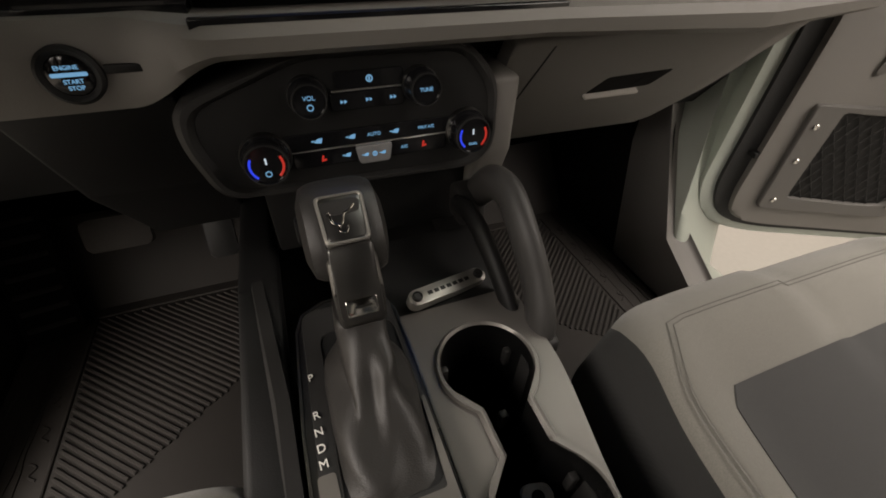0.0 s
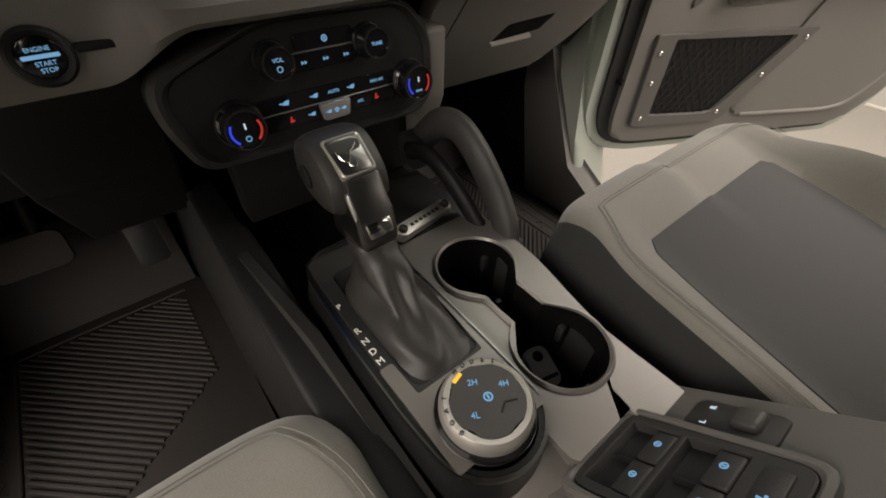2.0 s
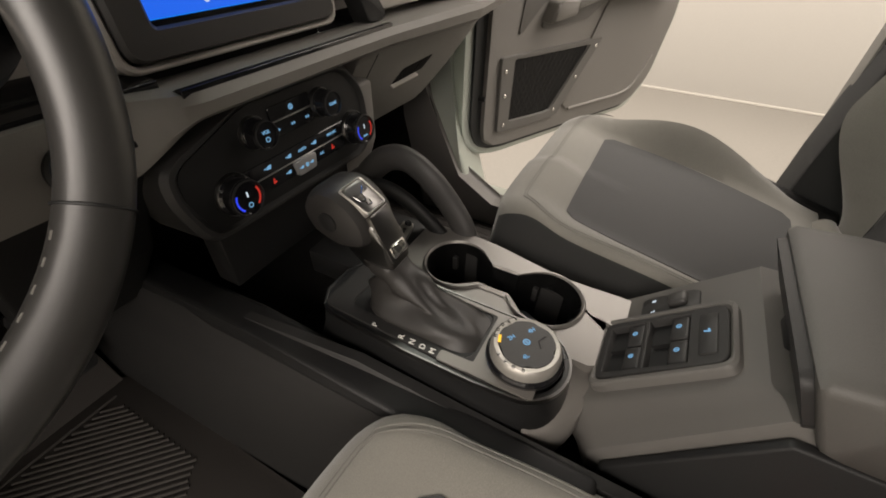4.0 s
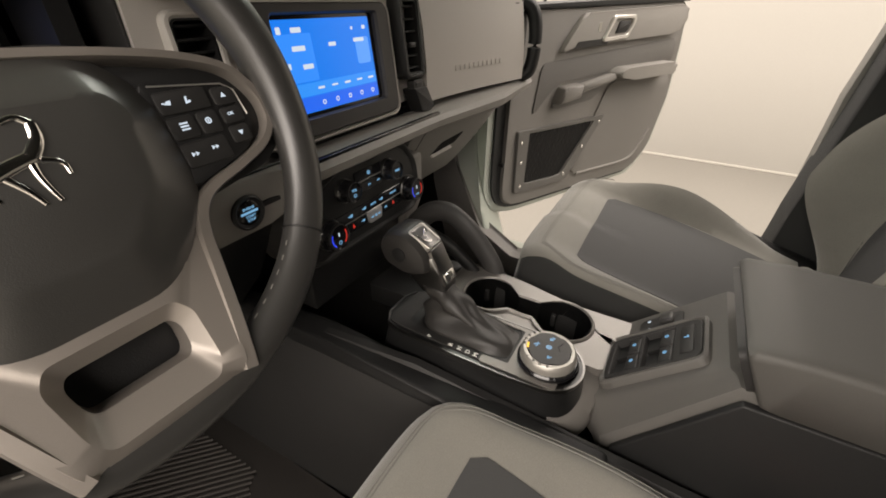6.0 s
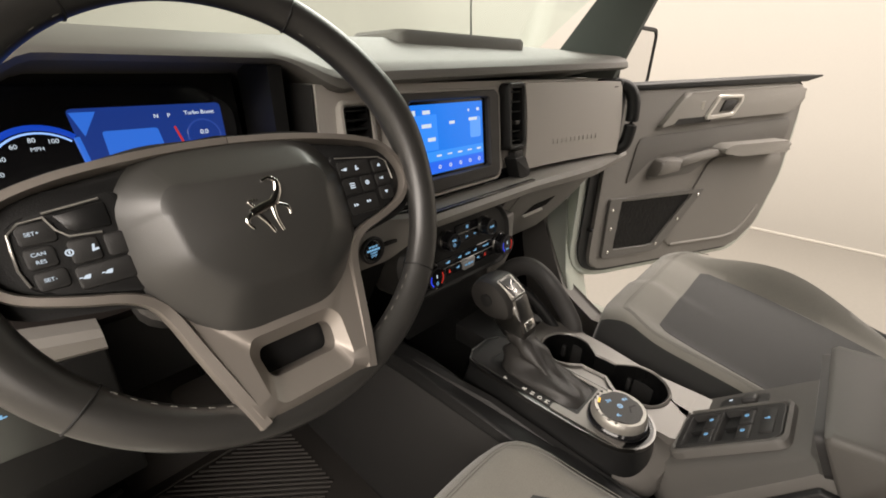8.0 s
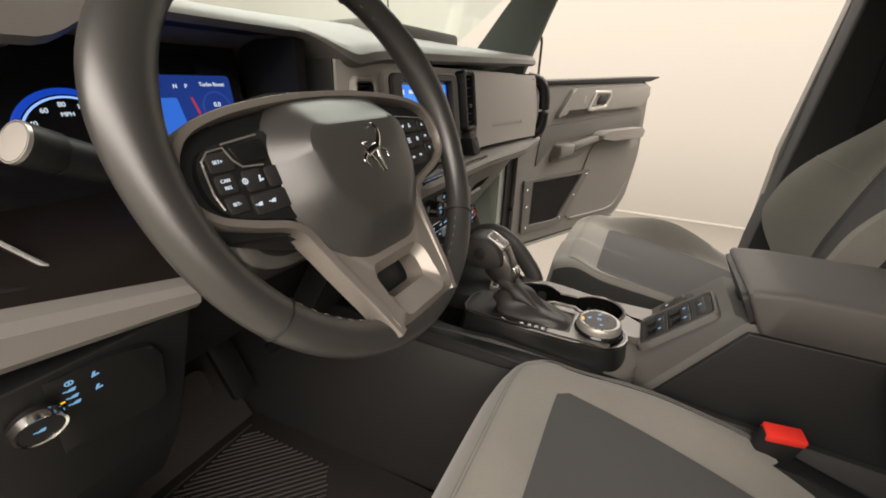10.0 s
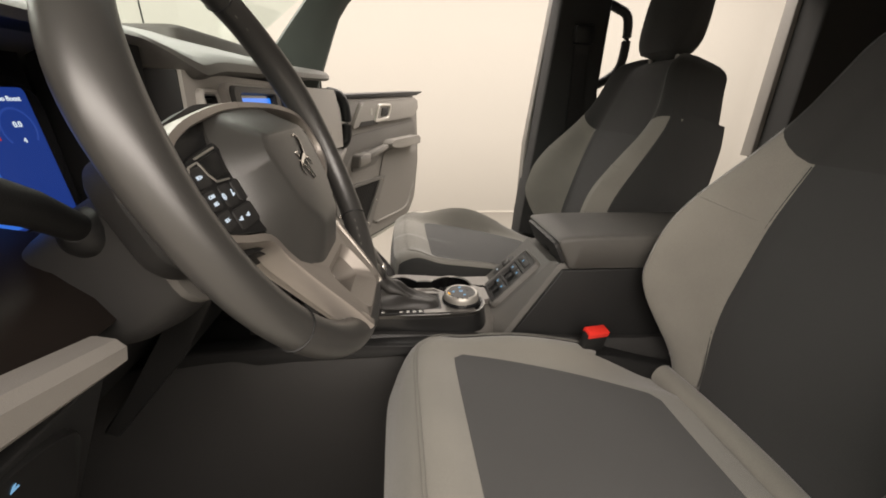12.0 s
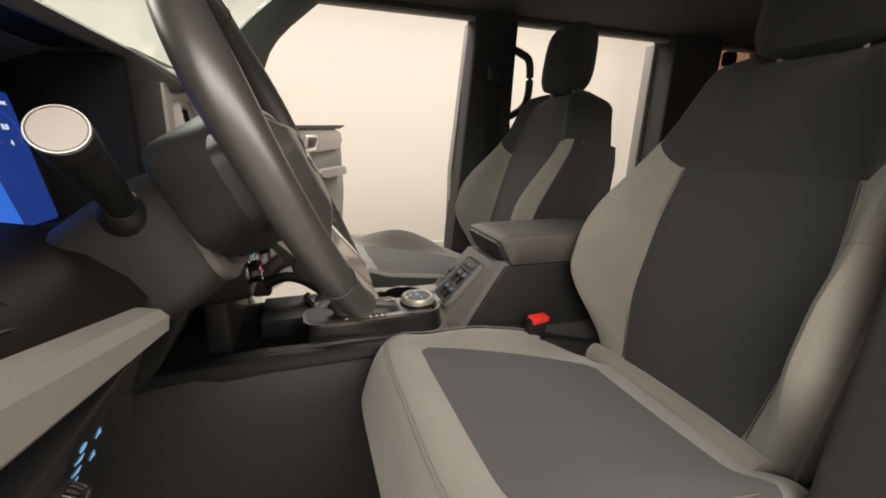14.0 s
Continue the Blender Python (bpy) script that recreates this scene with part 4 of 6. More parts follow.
# tunnel below, its flanks reaching the floor
rings = []
for y, zt, xl, xr in ((0.95, 0.90, -0.180, 0.170), (0.56, 0.965, -0.172, 0.150), (0.40, 0.985, -0.165, 0.132), (0.25, 0.985, -0.150, 0.114), (0.05, 0.970, -0.146, 0.104), (-0.10, 0.955, -0.140, 0.114), (-0.30, 0.94, -0.132, 0.128), (-0.62, 0.94, -0.130, 0.128)):
    rings.append([(xl - 0.035, y, FLOOR - 0.005), (xl - 0.012, y, zt - 0.12), (xl, y, zt - 0.012), (xl + 0.010, y, zt), (xl + 0.022, y, zt), (xl + 0.024, y, 0.875), (xr - 0.024, y, 0.875), (xr - 0.022, y, zt), (xr - 0.010, y, zt), (xr, y, zt - 0.012), (xr + 0.012, y, zt - 0.12), (xr + 0.035, y, FLOOR - 0.005)])
part("tunnel", loft(rings), M_DARK, con, "charcoal lower body")
# top deck in front, around lever and cups


def peanut(r1, r2, waist, n=144, cx=0.0, cy=0.0):
    """The outline of two cups joined by a narrow channel."""
    a, b = Vector((0.048, 0.217)), Vector((0.043, 0.091))
    c = (a + b) / 2
    out = []
    for i in range(n):
        th = 2 * math.pi * i / n
        d = Vector((math.cos(th), math.sin(th)))
        best = 0.0
        for q, r in ((a, r1), (b, r2)):
            f = c - q
            bq = f.dot(d)
            disc = bq * bq - (f.dot(f) - r * r)
            if disc > 0:
                best = max(best, -bq + math.sqrt(disc))
        s = abs(d.x)
        lim = waist / max(s, 1e-3)
        out.append(tuple(c + d * max(best, min(lim, 0.06))))
    return out


well = peanut(0.0435, 0.0445, 0.019)
rim_o = peanut(0.0490, 0.0500, 0.026)
n = len(well)
sq = []
for i in range(n):
    th = 2 * math.pi * i / n
    c, s = math.cos(th), math.sin(th)
    k = 1 / max(abs(c) / 0.072, abs(s) / (0.152 if s > 0 else 0.131))
    yy = 0.145 + s * k
    sq.append((0.041 + c * k + ((0.003 - 0.024 * sstep(0.22, 0.06, yy)) if c > 0 else 0), yy))
part("cup_deck", ring_prism(sq, rim_o, 0.955, 0.998), M_DECK, con, "grey cup holder deck")
part("cup_rim", ring_prism(rim_o, well, 0.955, 1.0025, None, None, 0.003), M_DECK, con, "pale grey raised cup rim")
bm = B()
rows = []
for z, k in ((1.0, 1.0), (0.94, 0.985), (0.905, 0.97)):
    cx, cy = 0.0455, 0.154
    rows.append([(cx + (x - cx) * k, cy + (y - cy) * k, z) for x, y in well])
vs = [[bm.verts.new(p) for p in r] for r in rows]
for a in range(2):
    for i in range(n):
        bm.faces.new((vs[a][i], vs[a][(i + 1) % n], vs[a + 1][(i + 1) % n], vs[a + 1][i]))
bm.faces.new(vs[-1])
bmesh.ops.solidify(bm, geom=bm.faces[:], thickness=0.002)
part("cup_well", bm, M_GLOSS_SOFT, con, "black rubber lined cup well")
for cx, cy in ((0.048, 0.217), (0.043, 0.091)):
    for a in (30, 150, 270):
        x, y = cx + 0.040 * math.cos(radians(a)), cy + 0.040 * math.sin(radians(a))
        part("cup_tab", box(-0.004, 0.004, -0.004, 0.004, -0.012, 0.012, 0.002, 2, Matrix.Translation((x, y, 0.965))), M_DARK, con)
part("deck_front", box(-0.028, 0.114, 0.297, 0.42, 0.955, 0.9955, 0.003), M_BLACK, con, "charcoal storage shelf")
rings = []
for i in range(21):
    a = radians(205 + 112 * i / 20)
    c, sn = math.cos(a), math.sin(a)
    f = sstep(330, 215, math.degrees(a))
    z0 = 0.9945 - 0.014 * f
    row = [(0.0540, z0 - 0.03), (0.0545, z0 - 0.012 * f), (0.058, z0 - 0.012 * f), (0.068 - 0.004 * f, z0 - 0.001 - 0.018 * f), (0.082 - 0.010 * f, z0 - 0.002 - 0.026 * f), (0.084 - 0.010 * f, z0 - 0.03 - 0.02 * f)]
    rings.append([(-0.064 + r * c, 0.085 + r * sn * 0.96, z) for r, z in row])
part("deck_lip", loft(rings), M_DECK, con, "satin metal lip curving round the lever surround", 50)
part("deck_rear", box(0.0400, 0.0930, -0.012, 0.0240, 0.955, 0.9976, 0.0), M_DECK, con, "satin grey rear of the deck")
part("deck_rear", box(-0.010, 0.0930, 0.0138, 0.0365, 0.955, 0.9974, 0.0), M_DECK, con, "satin grey rear of the deck")
part("storage_back", box(-0.12, 0.125, 0.46, 0.50, 0.98, 1.10, 0.004), M_BLACK, con)
part("left_flange", along([(-0.02, 0.952), (-0.02, 0.972), (0.40, 0.984), (0.62, 0.975), (0.62, 0.93), (0.40, 0.952)], -0.170, -0.128, 0.008), M_BLACK, con)
# lever gate
gate_o = [(-0.064 + 0.051 * math.cos(radians(a)), 0.085 + 0.051 * math.sin(radians(a))) for a in range(185, 341, 8)] + [(-0.0150, 0.085), (-0.0145, 0.14), (-0.0145, 0.24), (-0.0165, 0.300), (-0.024, 0.322), (-0.045, 0.332), (-0.085, 0.332), (-0.106, 0.320), (-0.113, 0.300), (-0.118, 0.20), (-0.1175, 0.12)]
gate_i = rpoly([(-0.096, 0.132), (-0.024, 0.132), (-0.024, 0.288), (-0.092, 0.292)], 0.014, 5)
rings = []
for k, z in ((1.16, 0.955), (1.12, 0.966), (1.05, 0.980), (1.01, 1.000), (1.0, 1.0085), (0.985, 1.010)):
    rings.append([(-0.066 + (x + 0.066) * k, 0.19 + (y - 0.19) * (1 + (k - 1) * 0.4), z) for x, y in gate_o])
part("gate_base", loft(rings), M_GLOSS_SOFT, con, "black raised lever surround")
part("gate_floor", prism(gate_i, 1.0100, 1.0106), M_BLACK, con)
part("gate_edge", ring_prism([(-0.066 + (x + 0.066) * 1.005, 0.19 + (y - 0.19) * 1.003) for x, y in gate_o], [(-0.066 + (x + 0.066) * 0.968, 0.19 + (y - 0.19) * 0.985) for x, y in gate_o], 1.004, 1.0112), M_SATIN_DARK, con, "thin satin metal edge")
part("gate_plate", ring_prism(rpoly([(-0.112, 0.100), (-0.020, 0.100), (-0.020, 0.320), (-0.106, 0.322)], 0.014, 5), gate_i, 1.0095, 1.0122, None, None, 0.0008), M_DARK, con)
part("gate_rear_plate", prism(rpoly([(-0.110, 0.060), (-0.020, 0.060), (-0.0195, 0.200), (-0.0225, 0.200), (-0.026, 0.128), (-0.097, 0.128), (-0.0985, 0.165), (-0.1115, 0.165)], 0.003, 3), 1.0108, 1.0129), M_DECK, con, "satin silver gate trim")
for ch, yy in (("P", 0.246), ("R", 0.211), ("N", 0.197), ("D", 0.184), ("M", 0.172)):
    text(ch, 0.0112, facing((-0.1055, yy, 1.0134), (1, 0.1, 0), (-0.1, 1, 0)), M_WHITE_INK, con)
# leather gaiter and lever
lev = thing("gear_lever", (-0.070, 0.20, 1.01), "black leather gear lever with gaiter and silver badge plate", "gear lever")
rings = []
for i in range(19):
    f = i / 18
    cx, cy, cz = -0.060 + 0.004 * f, 0.196 + 0.066 * f ** 0.9, 1.0108 + 0.062 * f ** 1.1
    hx, hy = 0.0350 - 0.0175 * sstep(0.03, 0.42, f) + 0.002 * sstep(0.5, 0.8, f), 0.066 - 0.046 * sstep(0.08, 0.80, f)
    ring = []
    for k in range(36):
        a = 2 * math.pi * k / 36
        c, s = math.cos(a), math.sin(a)
        w = (abs(c) ** 4 + abs(s) ** 4) ** -0.25
        fold = 1 + (0.10 * math.sin(3 * a + 5 * f) + 0.07 * math.sin(6 * a - 9 * f + 1) + 0.09 * math.sin(15 * f + 2.5 * math.sin(a))) * math.sin(math.pi * f) ** 0.7
        ring.append((cx + hx * c * w * fold, cy + hy * s * w * fold, cz + 0.006 * math.sin(2 * a + 6 * f) * math.sin(math.pi * f)))
    rings.append(ring)
part("gaiter", loft(rings), M_LEATHER, lev, "creased black leather gaiter", 60)
LX = -0.0540
part("neck", along([(0.238, 1.070), (0.250, 1.100), (0.262, 1.124), (0.300, 1.120), (0.302, 1.080), (0.278, 1.058)], LX - 0.0190, LX + 0.0190, 0.006), M_SATIN_DARK, lev, "smoked metal neck")
rings = []
for k in range(15):
    a = -1 + 2 * k / 14
    q = (1 - abs(a) ** 3.5) ** 0.35
    ring = []
    for y, z in rpoly([(0.262, 1.098), (0.266, 1.126), (0.284, 1.145), (0.306, 1.156), (0.336, 1.150), (0.350, 1.125), (0.338, 1.098), (0.300, 1.086)], 0.012, 3):
        ring.append((LX + 0.0325 * a, 0.306 + (y - 0.306) * (0.55 + 0.45 * q), 1.120 + (z - 1.120) * (0.55 + 0.45 * q)))
    rings.append(ring)
part("knob", loft(rings), M_LEATHER, lev, "black moulded knob")
BP = facing((LX, 0.2855, 1.1415), (1, 0, 0), (0, 0.030, 0.0165))
plate_o = rpoly([(-0.0165, -0.0200), (0.0165, -0.0200), (0.0185, 0.0200), (-0.0185, 0.0200)], 0.005, 4)
plate_i = rpoly([(-0.0140, -0.0180), (0.0140, -0.0180), (0.0160, 0.0180), (-0.0160, 0.0180)], 0.004, 4)
part("badge_plate", prism(plate_i, -0.006, 0.0030, BP, 0.0008), M_SATIN_DARK, lev, "smoked metal badge plate")
part("badge_frame", ring_prism(plate_o, plate_i, -0.006, 0.0042, BP, None, 0.001), M_SATIN, lev, "satin metal frame")
pts = smooth_path([(-0.010, 0.006, 0.0034), (-0.008, -0.003, 0.0034), (-0.002, -0.005, 0.0034), (0.001, 0.003, 0.0034), (0.006, 0.006, 0.0034), (0.010, 0.010, 0.0034)], 4)
part("badge_mark", tube(pts, 0.0009, 6, False, 0.5, (0, 0, 1), None, BP), M_CHROME, lev)
part("badge_mark", tube(smooth_path([(-0.003, -0.005, 0.0034), (-0.004, -0.010, 0.0034), (0.0, -0.012, 0.0034), (0.002, -0.007, 0.0034)], 4), 0.0008, 6, False, 0.5, (0, 0, 1), None, BP), M_CHROME, lev)
LF = facing((LX, 0.2560, 1.1060), (1, 0, 0), (0, 0.026, 0.052))
part("lever_face", prism(rpoly([(-0.0165, -0.0310), (0.0165, -0.0310), (0.0168, 0.0285), (-0.0168, 0.0285)], 0.004, 3), -0.014, 0.0035, LF, 0.0015), M_SATIN_DARK, lev, "smoked metal front of the lever")
part("release_button", box(-0.0125, 0.0125, -0.0275, -0.0130, 0.002, 0.0060, 0.002, 2, LF), M_CHROME, lev, "chrome release button")
part("side_button", lathe([(0.011, 0), (0.011, 0.003), (0.0085, 0.004)], 24, facing((LX - 0.0315, 0.308, 1.122), (0, -1, 0), (0, 0, 1))), M_BLACK, lev)
# drive mode dial
dial = thing("drive_mode_dial", (-0.064, 0.085, 1.0), "round silver drive mode dial with lit blue letters", "dial")
DM = Matrix.Translation((-0.064, 0.084, 0)) @ Matrix.Rotation(radians(-12), 4, "Z")
part("dial_base", lathe([(0.0455, 0.97), (0.0455, 1.006), (0.0430, 1.010), (0.0400, 1.010)], 56, DM), M_DARK, dial)
part("dial_collar", lathe([(0.0405, 1.006), (0.0405, 1.018), (0.0385, 1.0205)], 56, DM), M_GLOSS, dial, "gloss black collar")
part("collar_line", lathe([(0.0409, 1.0128), (0.0409, 1.0142), (0.0400, 1.0146), (0.0400, 1.0124)], 56, DM), M_SATIN_DARK, dial)
part("dial_ring", lathe([(0.0372, 1.014), (0.0374, 1.026), (0.0362, 1.0315), (0.0338, 1.0340), (0.0292, 1.0335), (0.0284, 1.031), (0.0284, 1.016)], 64, DM), M_DIAL, dial, "satin aluminium ring")
fc = []
for i in range(60):
    a = 2 * math.pi * i / 60
    fc.append(((0.0296 - 0.0026 * max(0, math.cos(5 * a)) ** 6) * math.cos(a), (0.0296 - 0.0026 * max(0, math.cos(5 * a)) ** 6) * math.sin(a)))
face_d = part("dial_face", prism(fc, 1.028, 1.0345, DM, 0.0006, 1), M_MID, dial, "charcoal dial face")
for w, x, y in (("2H", -0.009, 0.014), ("4H", 0.015, 0.010), ("4L", -0.012, -0.012)):
    text(w, 0.0084, DM @ Matrix.Rotation(radians(-18), 4, "Z") @ Matrix.Translation((x, y, 1.0349)), M_ICON, face_d)
icon(0.001, 0.001, 0.011, M_ICON, 0, DM, 1.0351, face_d)
part("amber_mark", box(-0.0050, 0.0050, -0.0016, 0.0016, 0, 0.0008, 0.0004, 1, DM @ Matrix.Rotation(radians(28), 4, "Z") @ Matrix.Translation((0, 0.0280, 1.0345))), M_AMBER, dial)
for w, a0, st in (("GOAT", 205, -17), ("MODES", 112, -15)):
    for i, ch in enumerate(w):
        a = radians(a0 + st * i)
        text(ch, 0.0062, DM @ Matrix.Translation((0.0330 * math.cos(a), 0.0330 * math.sin(a), 1.0344)) @ Matrix.Rotation(a - math.pi / 2, 4, "Z"), M_DARK, dial)
part("face_rib", tube([(0.004, -0.014, 1.0349), (0.010, -0.008, 1.0349), (0.020, -0.010, 1.0349)], 0.0008, 6, False, 0.5, (0, 0, 1), None, DM), M_BLACK, dial)
# storage plate with two bolts
plq = thing("badge_plate", (0.046, 0.312, 1.0), "small silver plate held by two bolts", "plate")
PQ = facing((0.046, 0.312, 1.008), (0.97, 0.24, -0.12), (-0.24, 0.97, 0.25))
part("plate", prism(rrect(0.098, 0.018, 0.0085), -0.010, 0.002, PQ, 0.001), M_SATIN, plq)
for x in (-0.040, 0.040):
    part("bolt", lathe([(0.0055, 0), (0.0055, 0.0035), (0.004, 0.0045), (0.0035, 0.003)], 16, PQ @ Matrix.Translation((x, 0, 0.002))), M_DARK, plq)
for i in range(7):
    part("marking_bar", box(-0.0028, 0.0028, -0.0022, 0.0022, 0, 0.0004, 0, 1, PQ @ Matrix.Translation((-0.024 + 0.008 * i, 0, 0.0021))), M_DARK, plq)
# grab handle on the passenger flank
gh = thing("console_grab_handle", (0.125, 0.28, 1.0), "black padded grab handle on the console side", "grab handle")
path = smooth_path([(0.126, 0.420, 1.045), (0.125, 0.384, 1.080), (0.124, 0.345, 1.090), (0.121, 0.305, 1.073), (0.124, 0.270, 1.034), (0.121, 0.244, 0.998), (0.115, 0.236, 0.960)], 6)
part("handle_bar", tube(path, [0.0200] * len(path), 18, False, 0.70, (1, 0, 0)), M_MID, gh)
part("grip_groove", tube([(x + 0.0008, y - 0.0135, z + 0.0092) for x, y, z in path[6:-8]], 0.0016, 6), M_BLACK, gh)
inner_path = smooth_path([(0.098, 0.415, 1.035), (0.094, 0.372, 1.052), (0.096, 0.330, 1.040), (0.101, 0.288, 1.006), (0.106, 0.262, 0.975)], 6)
part("inner_grip", tube(inner_path, 0.0125, 14, False, 0.75, (1, 0, 0)), M_BLACK, gh, "black inner grip rail")
for hy, hz in ((0.425, 1.030), (0.238, 0.972)):
    part("handle_mount", box(0.096, 0.134, hy - 0.022, hy + 0.022, hz - 0.026, hz + 0.022, 0.010, 3), M_DARK, gh, "charcoal moulded handle mount")
# sloped switch panel
SL = Vector((0, -0.092, 0.091)).normalized()
SP = facing((-0.001, -0.038, 1.037), (1, 0, 0), tuple(-SL))
rings = []
for x, y0, z0, y1, z1 in ((-0.098, -0.016, 0.950, -0.112, 1.098), (-0.095, -0.013, 0.962, -0.110, 1.106), (-0.078, -0.004, 0.966, -0.108, 1.104), (-0.070, 0.004, 0.968, -0.107, 1.101), (-0.062, 0.014, 0.970, -0.105, 1.097), (-0.056, 0.018, 0.973, -0.104, 1.096), (0.098, 0.018, 0.973, -0.104, 1.096), (0.104, 0.015, 0.970, -0.107, 1.093), (0.106, 0.008, 0.963, -0.112, 1.086)):
    rings.append([(x, y0 + 0.008, 0.925), (x, y0 + 0.008, z0 - 0.012), (x, y0, z0), (x, y1, z1), (x, -0.17, z1), (x, -0.17, 0.925)])
part("slope_body", loft(rings), M_SLOPE, con, "grey sloped console face", 30)
pod_i = rpoly([(-0.038, -0.064), (0.038, -0.064), (0.042, 0.060), (0.038, 0.066), (-0.038, 0.066), (-0.042, 0.056)], 0.012, 4)
pod_o = [(x * 1.20, y * 1.10) for x, y in pod_i]
part("switch_pod", ring_prism(pod_o, pod_i, -0.03, 0.0058, SP, None, 0.003), M_SLOPE, con, "raised grey surround of the switch panel")
swp = thing("switch_panel", (-0.010, -0.03, 1.02), "dark grey window switch panel with lit blue symbols", "switch panel")
part("panel_floor", prism(pod_i, -0.02, -0.0042, SP), M_BLACK, swp)
part("panel_frame", ring_prism([(x * 0.985, y * 0.99) for x, y in pod_i], [(max(-0.033, min(0.033, x)), max(-0.029, min(0.057, y))) for x, y in pod_i], -0.02, 0.0052, SP, None, 0.001), M_DARK, swp, "charcoal panel frame")
part("frame_bar", box(-0.034, 0.034, 0.0125, 0.0185, -0.01, 0.0050, 0.0012, 2, SP), M_DARK, swp)
for v0 in (0.0375, -0.0085):
    for x in (-0.0165, 0.0165):
        rock = part("window_switch", box(x - 0.0155, x + 0.0155, v0 - 0.0190, v0 - 0.001, -0.012, 0.0042, 0.0025, 3, SP), M_DARK, swp)
        icon(x + 0.002, v0 - 0.0095, 0.0080, M_ICON, 0, SP, 0.0046, rock)
    part("switch_divider", box(-0.0008, 0.0008, v0 - 0.0190, v0 + 0.018, -0.012, 0.0010, 0.0004, 1, SP), M_BLACK, swp)
lk = part("lock_switch", box(-0.027, 0.027, -0.055, -0.038, 0.0, 0.0072, 0.002, 2, SP), M_DARK, swp)
icon(0.002, -0.0465, 0.0085, M_ICON, 3, SP, 0.0077, lk)
mir = thing("mirror_switch_panel", (0.085, -0.06, 1.02), "small dark mirror adjuster panel with white letters", "switch panel")
MP = facing((0.0665, -0.036, 1.0345), (1, 0, 0), tuple(-SL))
part("panel_plate", prism(rpoly([(-0.016, -0.036), (0.016, -0.036), (0.018, 0.028), (-0.016, 0.028)], 0.006, 4), -0.02, -0.0025, MP, 0.0015), M_DARK, mir)
part("adjuster", box(-0.007, 0.013, -0.024, -0.004, -0.006, 0.0045, 0.004, 3, MP), M_MID, mir)
text("L", 0.0075, MP @ Matrix.Translation((-0.008, 0.014, -0.0019)), M_ICON_WHITE, mir)
text("R", 0.0075, MP @ Matrix.Translation((0.010, 0.014, -0.0019)), M_ICON_WHITE, mir)
# armrest box
arm = thing("armrest_box", (0.02, -0.28, 0.95), "grey padded armrest box with closed lid", "armrest")
part("bin", along([(-0.020, 0.93), (-0.018, 0.950), (-0.114, 1.096), (-0.50, 1.096), (-0.50, 0.93)], -0.1085, -0.0985, 0.003), M_BLACK, arm, "charcoal armrest bin side")
part("bin", box(-0.100, 0.080, -0.50, -0.132, 0.93, 1.096, 0.004), M_DARK, arm, "charcoal armrest bin")
rings = []
for i in range(17):
    f = i / 16
    q = abs(2 * f - 1)
    x = -0.012 + 0.096 * math.copysign(1 - (1 - q) ** 1.8, 2 * f - 1)
    k = 0.003 * (1 - q ** 3)
    d = 0.006 * max(0, (q - 0.72) / 0.28) ** 2.5
    rings.append([(x, y, z) for y, z in ((-0.134 - d, 1.0975 + 0.3 * d), (-0.126 - d, 1.099 + 0.3 * d), (-0.122 - d, 1.106), (-0.100 - d, 1.150 - 0.6 * d), (-0.0985 - d, 1.156 - d), (-0.103 - d, 1.1605 + k * 0.5 - d), (-0.15, 1.164 + k - d), (-0.47, 1.164 + k - d), (-0.51, 1.150), (-0.51, 1.0975))])
part("lid", loft(rings), M_ARM, arm, "grey padded lid", 50)
cap = rpoly([(-0.088, -0.026), (0.088, -0.026), (0.088, 0.026), (-0.088, 0.026)], 0.012, 4)
part("lid_cap", prism(cap, -0.006, 0.0035, facing((-0.012, -0.1095, 1.129), (1, 0, 0), (0, 0.022, 0.044)), 0.003), M_DARK, arm, "charcoal front cap of the lid")
part("latch", box(-0.030, 0.006, -0.118, -0.1075, 1.108, 1.122, 0.004), M_BLACK, arm, "black latch")
part("hinge_seam", box(-0.104, 0.076, -0.50, -0.136, 1.0955, 1.0995, 0.001), M_BLACK, arm)
# key fob in the rear cup
fob = thing("key_fob", (0.034, 0.096, 0.905), "silver and black key fob lying in the cup", "key fob")
KF = Matrix.Translation((0.0555, 0.108, 0.918)) @ Matrix.Rotation(radians(-14), 4, "Z") @ Matrix.Rotation(radians(14), 4, "X")
part("fob_body", prism(rrect(0.028, 0.046, 0.008), 0, 0.010, KF, 0.002), material("silver_fob_plastic", (0.55, 0.54, 0.51), 0.4, 0.1), fob)
part("fob_button", lathe([(0.0060, 0.0), (0.0060, 0.0108), (0.0046, 0.0114)], 24, KF @ Matrix.Translation((0, 0.012, 0))), M_DARK, fob)
part("fob_pad", prism(rrect(0.024, 0.004, 0.001, 3, 0, -0.013), 0, 0.0106, KF), M_DARK, fob)
part("key_ring", tube([(0.040 + 0.014 * math.cos(2 * math.pi * i / 24), 0.066 + 0.014 * math.sin(2 * math.pi * i / 24), 0.912 + 0.004 * math.sin(2 * math.pi * i / 24)) for i in range(24)], 0.0014, 8, True), M_CHROME, fob)
# belt buckle
bk = thing("seat_belt_buckle", (-0.145, -0.18, 0.90), "black seat belt buckle with a red release button", "seat belt buckle")
BK = facing((-0.160, -0.172, 0.969), (0.22, -1, -0.05), (-0.25, 0.10, 0.95))
part("buckle_body", box(-0.026, 0.026, -0.055, 0.020, -0.010, 0.010, 0.005, 2, BK), M_BLACK, bk)
part("release_button", box(-0.024, 0.024, 0.010, 0.0240, -0.0118, 0.0118, 0.003, 2, BK), M_RED, bk, "red release button")


